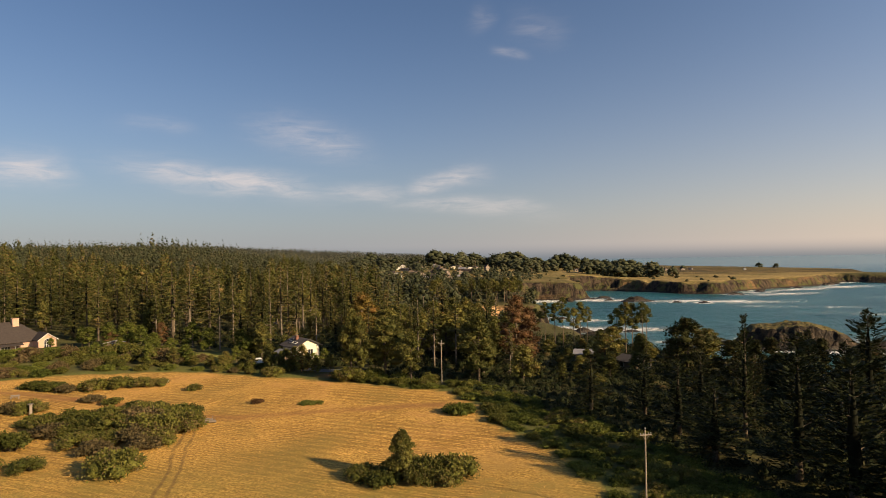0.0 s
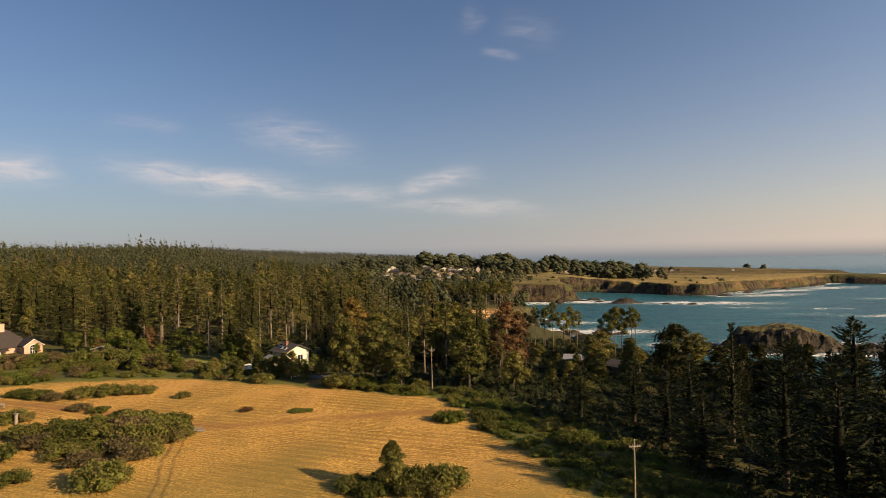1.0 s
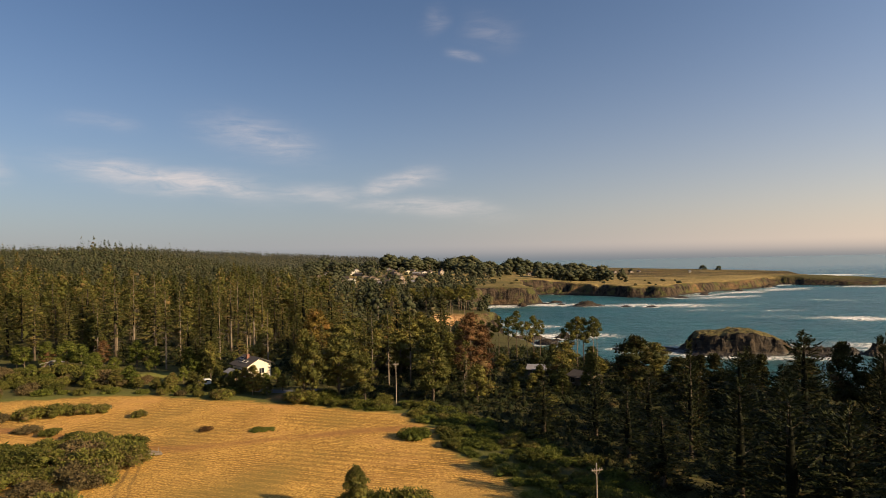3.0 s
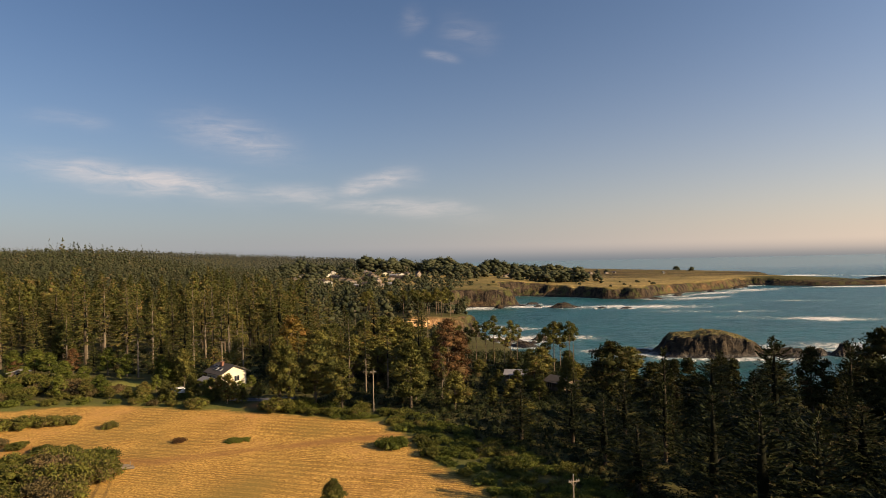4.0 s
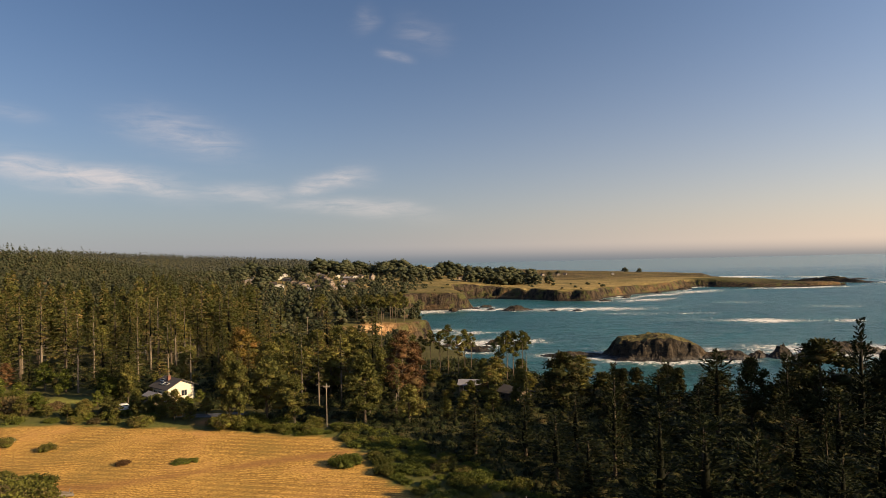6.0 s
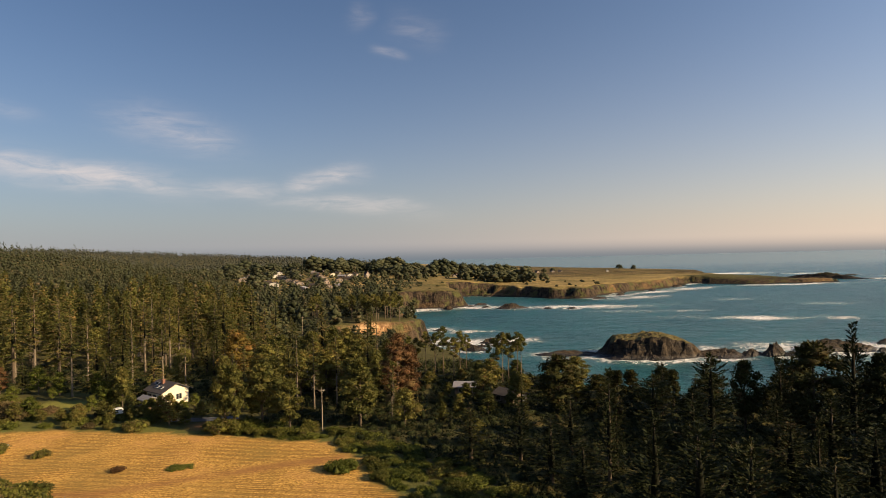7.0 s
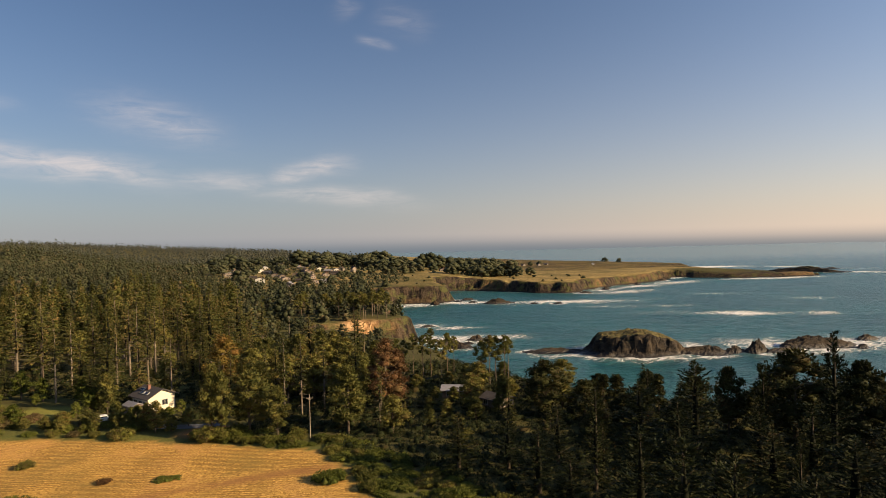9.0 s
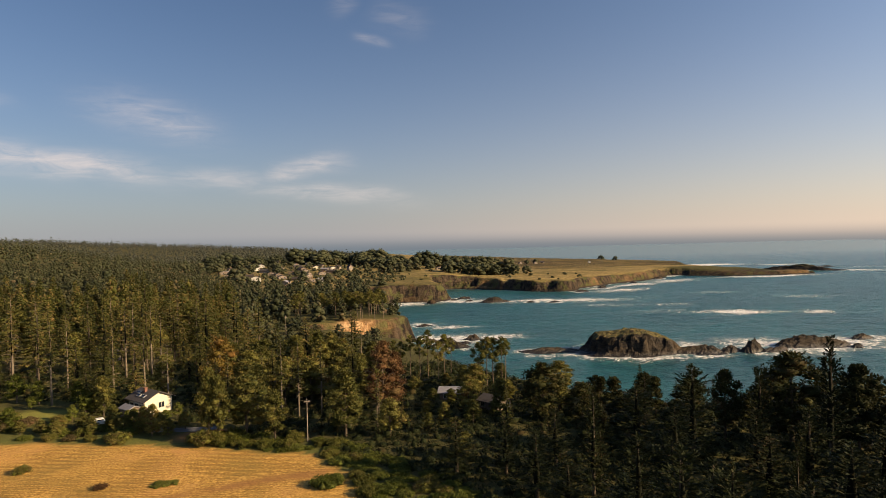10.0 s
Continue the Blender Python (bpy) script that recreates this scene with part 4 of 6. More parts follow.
VINYL = plain("white_sheet_metal", (0.62, 0.61, 0.59), 0.4, 0.04, 1.5, 0.5)
PORCELAIN = plain("glazed_insulator", (0.35, 0.33, 0.30), 0.2, 0.05, 3.0, 0.6)


def make_glass():
    m, k, out = material("window_glass")
    surface(k, out, k.mix(k.noise(1.5, 2, 0.5, local(k)), (0.012, 0.014, 0.017), (0.03, 0.034, 0.04)), 0.06, None, 0.8)
    return m


GLASS = make_glass()


def window(parent, x, y, z, w, h, face, trim=WHITE, bars=1):
    """A window in a wall; face: turn of the wall's outward side round z, in degrees (0 looks along -y)."""
    m = pose(x, y, z, 0, 0, face)
    bm = bmesh.new()
    t = 0.10
    box(bm, -w / 2 - t, -0.07, -h / 2 - t, w / 2 + t, 0.02, -h / 2)
    box(bm, -w / 2 - t, -0.07, h / 2, w / 2 + t, 0.02, h / 2 + t)
    box(bm, -w / 2 - t, -0.07, -h / 2, -w / 2, 0.02, h / 2)
    box(bm, w / 2, -0.07, -h / 2, w / 2 + t, 0.02, h / 2)
    for b in range(bars):
        c = -w / 2 + w * (b + 1) / (bars + 1)
        box(bm, c - 0.04, -0.06, -h / 2, c + 0.04, 0.02, h / 2)
    bmesh.ops.transform(bm, matrix=m, verts=bm.verts[:])
    win = part("window", bm, trim, parent)
    bm = box(bmesh.new(), -w / 2, -0.035, -h / 2, w / 2, -0.02, h / 2)
    bmesh.ops.transform(bm, matrix=m, verts=bm.verts[:])
    part("pane", bm, GLASS, win)
    return win


def gable_walls(w, d, e, rise):
    return solid(bmesh.new(), [(-w / 2, -d / 2, -0.6), (w / 2, -d / 2, -0.6), (w / 2, d / 2, -0.6), (-w / 2, d / 2, -0.6), (-w / 2, -d / 2, e), (w / 2, -d / 2, e),
                               (w / 2, d / 2, e), (-w / 2, d / 2, e), (0, -d / 2, e + rise), (0, d / 2, e + rise)],
                 [(0, 1, 5, 8, 4), (2, 3, 7, 9, 6), (0, 4, 7, 3), (1, 2, 6, 5), (4, 8, 9, 7), (5, 6, 9, 8), (0, 3, 2, 1)])


def gable_roof(w, d, e, rise, over=0.6, thick=0.22):
    s = rise / (w / 2)
    x1, y1, z0 = w / 2 + over, d / 2 + over, e - over * s + 0.03
    zt = e + rise + 0.03
    pts = []
    for y in (-y1, y1):
        pts += [(-x1, y, z0), (0, y, zt), (x1, y, z0), (x1, y, z0 + thick), (0, y, zt + thick), (-x1, y, z0 + thick)]
    return solid(bmesh.new(), pts, [(0, 1, 4, 5), (1, 2, 3, 4), (6, 11, 10, 7), (7, 10, 9, 8), (5, 4, 10, 11), (4, 3, 9, 10), (0, 6, 7, 1), (1, 7, 8, 2), (0, 5, 11, 6), (2, 8, 9, 3)])


def chimney(parent, x, y, z0, z1, w, mat, name="chimney"):
    bm = box(bmesh.new(), x - w / 2, y - w / 2, z0, x + w / 2, y + w / 2, z1)
    box(bm, x - w / 2 - 0.1, y - w / 2 - 0.1, z1, x + w / 2 + 0.1, y + w / 2 + 0.1, z1 + 0.18)
    return part(name, bm, mat, parent)


def make_house(x, y, turn, w, d, e, rise, wall, roof, label, z=None, windows=3, stack=None, group="village houses", name="house", porch=False):
    ho = tagged(new(name), label, "house", group)
    part("wall", gable_walls(w, d, e, rise), wall, ho)
    part("roof", gable_roof(w, d, e, rise), roof, ho)
    for n in range(windows):
        c = -w / 2 + w * (n + 0.5) / windows
        window(ho, c, -d / 2, e * 0.55, min(1.4, w / windows * 0.55), 1.3, 0)
    for n in range(max(2, windows)):
        c = -d / 2 + d * (n + 0.5) / max(2, windows)
        window(ho, w / 2, c, e * 0.55, 1.4, 1.2, 90)
        window(ho, -w / 2, c, e * 0.55, 1.4, 1.2, -90)
    bm = box(bmesh.new(), -w * 0.12 - 0.5, -d / 2 - 0.06, 0.0, -w * 0.12 + 0.5, -d / 2 + 0.02, 2.05)
    if porch:
        part("door", bm, DARK_WOOD, ho)
    else:
        bm.free()
    if stack:
        chimney(ho, w * 0.18, d * 0.1, e, e + rise + 0.9, 0.7, stack)
    ho.matrix_world = pose(x, y, (h_at(x, y) if z is None else z), 0, 0, turn)
    return ho


def make_white_house():
    """Cream gabled house with a dark roof, roof lights, brick chimney and a low side wing."""
    w, d, e, rise = 8.0, 8.4, 3.9, 1.9
    ho = tagged(new("cream_house"), "cream gabled house with dark shingle roof and roof lights", "house")
    part("wall", gable_walls(w, d, e, rise), CREAM, ho)
    part("plinth", box(bmesh.new(), -w / 2 + 0.05, -d / 2 + 0.05, -0.9, w / 2 - 0.05, d / 2 - 0.05, 0.05), STUCCO, ho)
    roof = part("roof", gable_roof(w, d, e, rise, 0.9), SHINGLE, ho)
    s = rise / (w / 2)
    for y, x in ((-1.5, -2.7), (0.8, -2.7), (2.7, -1.6)):
        bm = box(bmesh.new(), -0.5, -0.85, 0.20, 0.5, 0.85, 0.34)
        bmesh.ops.transform(bm, matrix=Matrix.Translation((x, y, e + rise + x * s + 0.05)) @ Matrix.Rotation(-math.atan(s), 4, "Y"), verts=bm.verts[:])
        light = part("roof_light", bm, WHITE, roof, "white framed roof light")
        bm = box(bmesh.new(), -0.4, -0.75, 0.35, 0.4, 0.75, 0.36)
        bmesh.ops.transform(bm, matrix=Matrix.Translation((x, y, e + rise + x * s + 0.05)) @ Matrix.Rotation(-math.atan(s), 4, "Y"), verts=bm.verts[:])
        part("pane", bm, GLASS, light)
    chimney(ho, -1.2, 0.3, e + 1.0, e + rise + 0.7, 0.75, BRICK)
    window(ho, 0.9, -d / 2, 1.9, 1.6, 1.5, 0)
    for y in (-2.6, 0, 2.6):
        window(ho, -w / 2, y, 2.0, 1.7, 1.3, -90)
    window(ho, w / 2, 0, 2.0, 1.7, 1.3, 90)
    bm = box(bmesh.new(), -3.6, -d / 2 - 0.06, -0.3, -2.6, -d / 2 + 0.02, 1.8)
    part("door", bm, DARK_WOOD, ho)
    wing = gable_walls(3.2, 4.6, 2.1, 0.7)
    bmesh.ops.transform(wing, matrix=pose(-6.2, -0.4, 0, 0, 0, 0), verts=wing.verts[:])
    part("side_wing", wing, DARK_WOOD, ho)
    cover = gable_roof(3.2, 4.6, 2.1, 0.7, 0.4)
    bmesh.ops.transform(cover, matrix=pose(-6.2, -0.4, 0, 0, 0, 0), verts=cover.verts[:])
    part("side_roof", cover, TIN, ho, "pale metal lean-to roof")
    ho.matrix_world = pose(-57.3, 184.8, h_at(-58.6, 186) + 0.3, 0, 0, 46)


def hip_roof(x0, y0, x1, y1, e, rise, over=0.8):
    x0, y0, x1, y1 = x0 - over, y0 - over, x1 + over, y1 + over
    c, half = (y0 + y1) / 2, (y1 - y0) / 2
    return solid(bmesh.new(), [(x0, y0, e), (x1, y0, e), (x1, y1, e), (x0, y1, e), (x0, y0, e + 0.22), (x1, y0, e + 0.22), (x1, y1, e + 0.22), (x0, y1, e + 0.22),
                               (x0 + half, c, e + rise), (x1 - half, c, e + rise)],
                 [(0, 3, 2, 1), (0, 1, 5, 4), (1, 2, 6, 5), (2, 3, 7, 6), (3, 0, 4, 7), (4, 5, 9, 8), (5, 6, 9), (6, 7, 8, 9), (7, 4, 8)])


def arched_window(parent, x, y, z, w, h):
    """A tall mullioned window under a half-round head, looking along -y."""
    bm = bmesh.new()
    t = 0.14
    box(bm, -w / 2 - t, -0.09, -h / 2 - t, w / 2 + t, 0.02, -h / 2)
    for c in (-w / 2 - t / 2, -w / 6, w / 6, w / 2 + t / 2):
        box(bm, c - t / 2, -0.09, -h / 2, c + t / 2, 0.02, h / 2)
    for zz in (h / 2, 0.0):
        box(bm, -w / 2 - t, -0.085, zz - t / 2, w / 2 + t, 0.02, zz + t / 2)
    for a in range(10):
        p, q = math.pi * a / 10, math.pi * (a + 1) / 10
        r0, r1 = w / 2, w / 2 + t * 1.2
        pts = [(math.cos(v) * r, yy, math.sin(v) * r + h / 2) for yy in (-0.09, 0.02) for v, r in ((p, r0), (p, r1), (q, r1), (q, r0))]
        solid(bm, pts, [(0, 1, 2, 3), (4, 7, 6, 5), (0, 4, 5, 1), (1, 5, 6, 2), (2, 6, 7, 3), (3, 7, 4, 0)])
    for a in (math.pi / 3, 2 * math.pi / 3):
        dx, dz = math.cos(a) * w / 2, math.sin(a) * w / 2
        solid(bm, [(-0.05, -0.08, h / 2), (0.05, -0.08, h / 2), (dx + 0.05, -0.08, h / 2 + dz), (dx - 0.05, -0.08, h / 2 + dz),
                   (-0.05, 0.0, h / 2), (0.05, 0.0, h / 2), (dx + 0.05, 0.0, h / 2 + dz), (dx - 0.05, 0.0, h / 2 + dz)],
              [(0, 1, 2, 3), (4, 7, 6, 5), (0, 4, 5, 1), (1, 5, 6, 2), (2, 6, 7, 3), (3, 7, 4, 0)])
    bmesh.ops.transform(bm, matrix=pose(x, y, z), verts=bm.verts[:])
    win = part("window", bm, WHITE, parent, "white arched window")
    bm = box(bmesh.new(), -w / 2, -0.035, -h / 2, w / 2, -0.02, h / 2)
    fan = [(math.cos(math.pi * a / 12) * w / 2, -0.03, math.sin(math.pi * a / 12) * w / 2 + h / 2) for a in range(13)]
    bm.faces.new([bm.verts.new(p) for p in fan])
    bmesh.ops.transform(bm, matrix=pose(x, y, z), verts=bm.verts[:])
    part("pane", bm, GLASS, win)


def make_beige_house():
    """Long beige house under a hipped shake roof, with a projecting gable that holds an arched window."""
    ho = tagged(new("beige_house"), "beige hip-roofed house with an arched gable window", "house")
    part("wall", box(bmesh.new(), -22, 0, -0.8, 4.4, 14, 3.4), BEIGE, ho)
    part("roof", hip_roof(-22, 0, 4.4, 14, 3.4, 6.6), SHINGLE_BROWN, ho)
    bay = gable_walls(5.4, 6.0, 4.0, 2.0)
    bmesh.ops.transform(bay, matrix=pose(3.0, -2.5, 0), verts=bay.verts[:])
    part("gable_bay", bay, BEIGE, ho)
    cover = gable_roof(5.4, 7.4, 4.0, 2.0, 0.5)
    bmesh.ops.transform(cover, matrix=pose(3.0, -1.8, 0), verts=cover.verts[:])
    part("bay_roof", cover, SHINGLE_BROWN, ho)
    for s in (-1, 1):
        bm = solid(bmesh.new(), [(3.0, -6.10, 6.22), (3.0 + s * 3.2, -6.10, 3.86), (3.0 + s * 3.2, -6.10, 3.62), (3.0, -6.10, 5.96), (3.0, -5.98, 6.22), (3.0 + s * 3.2, -5.98, 3.86), (3.0 + s * 3.2, -5.98, 3.62), (3.0, -5.98, 5.96)],
                   [(0, 1, 2, 3), (4, 7, 6, 5), (0, 4, 5, 1), (1, 5, 6, 2), (2, 6, 7, 3), (3, 7, 4, 0)])
        part("bargeboard", bm, WHITE, ho, "white painted bargeboard")
    arched_window(ho, 3.0, -5.52, 2.2, 2.0, 2.0)
    for x in (-16.5, -12.0, -7.5):
        window(ho, x, 0, 1.5, 2.4, 1.5, 0, WHITE, 2)
    part("door", box(bmesh.new(), -5.0, -0.07, 0, -4.0, 0.02, 2.05), DARK_WOOD, ho)
    for c in (-18.6, -14.2, -9.8, -5.4):
        part("porch_post", box(bmesh.new(), c - 0.1, -2.2, -0.6, c + 0.1, -2.0, 2.6), WHITE, ho, "white porch post")
    part("porch_roof", solid(bmesh.new(), [(-20, 0, 3.1), (-3.0, 0, 3.1), (-3.0, -2.6, 2.55), (-20, -2.6, 2.55), (-20, 0, 3.28), (-3.0, 0, 3.28), (-3.0, -2.6, 2.73), (-20, -2.6, 2.73)],
                             [(0, 1, 2, 3), (4, 7, 6, 5), (0, 4, 5, 1), (1, 5, 6, 2), (2, 6, 7, 3), (3, 7, 4, 0)]), SHINGLE_BROWN, ho)
    chimney(ho, -3.2, 6.0, 5.0, 11.0, 1.9, BEIGE)
    ho.matrix_world = pose(-156, 197.5, h_at(-150, 195) - 1.3, 0, 0, 55)


make_white_house()
make_beige_house()
make_house(31, 179, 75, 7, 8, 2.2, 0.7, DARK_WOOD, TIN, "low house with pale flat metal roof above the cliff", group="cliff houses", windows=2)
make_house(40, 164, 35, 6, 7, 2.2, 1.1, DARK_WOOD, SHINGLE, "dark shingled house among the pines above the bay", group="cliff houses", windows=2)
make_house(-20, 200, 20, 8, 10, 2.8, 1.8, DARK_WOOD, SHINGLE_BROWN, "weathered brown house hidden between the trees", group="cliff houses", windows=2)
make_house(-95, 262, 10, 5, 7, 2.6, 1.2, STUCCO, SHINGLE, "pale house glimpsed between the forest trunks", group="cliff houses", windows=2)
make_house(-126, 197, 33, 5.6, 3.6, 2.0, 0.5, DARK_WOOD, TIN, "low dark shed with a pale metal roof", group="cliff houses", name="shed", windows=1)

VILLAGE = [  # x, y, turn, width, depth, eaves, rise, wall, roof
    (-103, 716, 10, 12, 9, 5.6, 1.8, WHITE, SHINGLE_BROWN), (-112, 728, 100, 7, 9, 6.2, 2.0, WHITE, TIN), (-66, 668, -20, 11, 8, 3.0, 1.8, WHITE, TIN), (-42, 716, 15, 12, 8, 3.0, 1.6, CREAM, SHINGLE_BROWN),
    (-30, 722, 80, 8, 9, 3.0, 1.6, WHITE, TIN), (-60, 640, 10, 8, 7, 2.8, 1.6, WHITE, TIN), (-92, 872, 20, 12, 9, 3.0, 1.8, STUCCO, SHINGLE_BROWN), (-70, 905, 85, 9, 12, 3.0, 1.8, WHITE, SHINGLE),
    (-44, 900, 10, 10, 9, 3.0, 2.0, CREAM, SHINGLE), (-13, 905, -15, 10, 12, 3.2, 2.0, STUCCO, TIN), (-30, 860, 70, 8, 12, 3.0, 1.6, DARK_WOOD, TIN), (-55, 830, 15, 13, 9, 3.0, 1.6, STUCCO, SHINGLE_BROWN),
    (-70, 800, 5, 9, 8, 3.0, 1.6, DARK_WOOD, SHINGLE), (-20, 830, 80, 9, 14, 3.0, 1.6, DARK_WOOD, TIN), (-85, 780, 20, 9, 8, 3.0, 1.6, DARK_WOOD, SHINGLE_BROWN), (5, 870, 30, 7, 7, 5.5, 2.8, WHITE, TIN),
    (-160, 840, 10, 14, 9, 3.2, 1.8, STUCCO, TIN), (-150, 800, 10, 9, 8, 3.0, 1.8, STUCCO, SHINGLE), (95, 975, 15, 16, 11, 6.0, 2.4, CREAM, SHINGLE), (112, 985, 95, 9, 12, 5.6, 2.6, WHITE, SHINGLE),
    (60, 990, 20, 9, 9, 4.0, 2.2, WHITE, TIN), (140, 905, 10, 12, 8, 3.0, 1.6, STUCCO, SHINGLE_BROWN), (152, 915, 100, 8, 9, 3.0, 1.6, CREAM, SHINGLE), (-48, 770, 40, 9, 9, 2.8, 1.6, STUCCO, SHINGLE),
    (-130, 960, 15, 10, 9, 3.2, 1.8, WHITE, TIN), (-110, 990, 75, 9, 10, 5.0, 2.0, STUCCO, SHINGLE), (-60, 985, 10, 10, 9, 3.2, 1.8, CREAM, TIN), (-165, 905, 30, 9, 9, 3.0, 1.6, WHITE, SHINGLE),
    (-126, 881, 30, 10, 8, 3.0, 1.8, WHITE, SHINGLE_BROWN), (-104, 955, 70, 9, 11, 3.0, 1.8, CREAM, SHINGLE), (-76, 940, 20, 10, 8, 3.0, 1.8, STUCCO, TIN), (-38, 925, 60, 9, 9, 3.2, 1.8, WHITE, SHINGLE_BROWN),
    (-78, 752, 25, 11, 8, 2.8, 1.5, STUCCO, SHINGLE_BROWN), (-58, 728, 75, 8, 12, 2.8, 1.5, CREAM, TIN), (-96, 800, 10, 10, 9, 3.0, 1.6, DARK_WOOD, SHINGLE_BROWN), (-50, 790, 50, 9, 9, 3.0, 1.6, WHITE, TIN),
    (-32, 806, 15, 10, 9, 2.8, 1.6, STUCCO, SHINGLE_BROWN), (-110, 840, 65, 9, 12, 3.0, 1.6, STUCCO, SHINGLE), (-14, 860, 5, 9, 8, 3.0, 1.6, CREAM, SHINGLE_BROWN), (-62, 862, 40, 9, 10, 3.0, 1.6, DARK_WOOD, TIN), (-20, 885, 25, 10, 8, 3.0, 1.6, WHITE, SHINGLE),
    (430, 1330, 10, 9, 8, 3.0, 1.8, WHITE, TIN), (452, 1345, 60, 8, 8, 3.0, 1.8, STUCCO, SHINGLE), (395, 1335, 20, 8, 8, 3.0, 1.8, STUCCO, SHINGLE_BROWN), (540, 1280, 0, 5, 5, 3.0, 1.6, WHITE, TIN),
]
for n, (x, y, turn, w, d, e, rise, wall, roof) in enumerate(VILLAGE):
    if wall in (WHITE, CREAM) and n % 4:
        wall = (TAN, DARK_WOOD, TAN)[n % 3]
    elif wall is STUCCO:
        wall = TAN
    if roof is TIN and n % 2:
        roof = SHINGLE_BROWN
    w, d = w * 0.88, d * 0.88
    tone = {"white_paint": "white", "cream_painted_boards": "cream", "weathered_tan_boards": "tan", "pale_stucco": "tan", "dark_weathered_boards": "brown"}[wall.name]
    top = {"pale_metal_roof": "pale metal", "brown_shake": "brown shake", "dark_grey_shingle": "dark shingle"}[roof.name]
    make_house(x, y, turn, w, d, e, rise, wall, roof, f"{tone} village house with a {top} roof", windows=2, stack=BRICK if n % 3 == 0 else None)


# ---- utility poles ----
def make_utility_pole(x, y, tall, turn, arms=1):
    po = tagged(new("utility_pole"), "weathered wooden utility pole with a crossarm", "utility pole", "utility poles")
    v, f = tube([(0, 0, -1.0), (0, 0, tall * 0.5), (0, 0, tall)], [0.13, 0.10, 0.08], 10)
    child("pole", mesh_of("pole", v, f, POLE_WOOD, True), po)
    for n in range(arms):
        z = tall - 0.55 - n * 1.0
        bm = box(bmesh.new(), -0.75, -0.20, z - 0.06, 0.75, -0.08, z + 0.06, 0.01)
        arm = part("crossarm", bm, POLE_WOOD, po)
        for c in (-0.66, -0.34, 0.34, 0.66):
            v, f = tube([(c, -0.14, z + 0.06), (c, -0.14, z + 0.14), (c, -0.14, z + 0.17), (c, -0.14, z + 0.26)], [0.02, 0.02, 0.06, 0.045], 8)
            child("insulator", mesh_of("insulator", v, f, PORCELAIN, True), arm)
        for s in (-1, 1):
            v, f = tube([(s * 0.45, -0.14, z - 0.05), (0.0, -0.12, z - 0.65)], [0.025, 0.025], 5)
            child("brace", mesh_of("brace", v, f, POLE_WOOD), arm)
    v, f = tube([(0, 0, tall - 0.02), (0, 0, tall + 0.12), (0, 0, tall + 0.18), (0, 0, tall + 0.3)], [0.03, 0.03, 0.07, 0.05], 8)
    child("insulator", mesh_of("insulator", v, f, PORCELAIN, True), po)
    po.matrix_world = pose(x, y, h_at(x, y), 0, 0, turn)


make_utility_pole(-10.4, 146, 10.2, 8)
make_utility_pole(19.0, 72.8, 10.3, 14)
make_utility_pole(-33, 330, 10.0, 30)

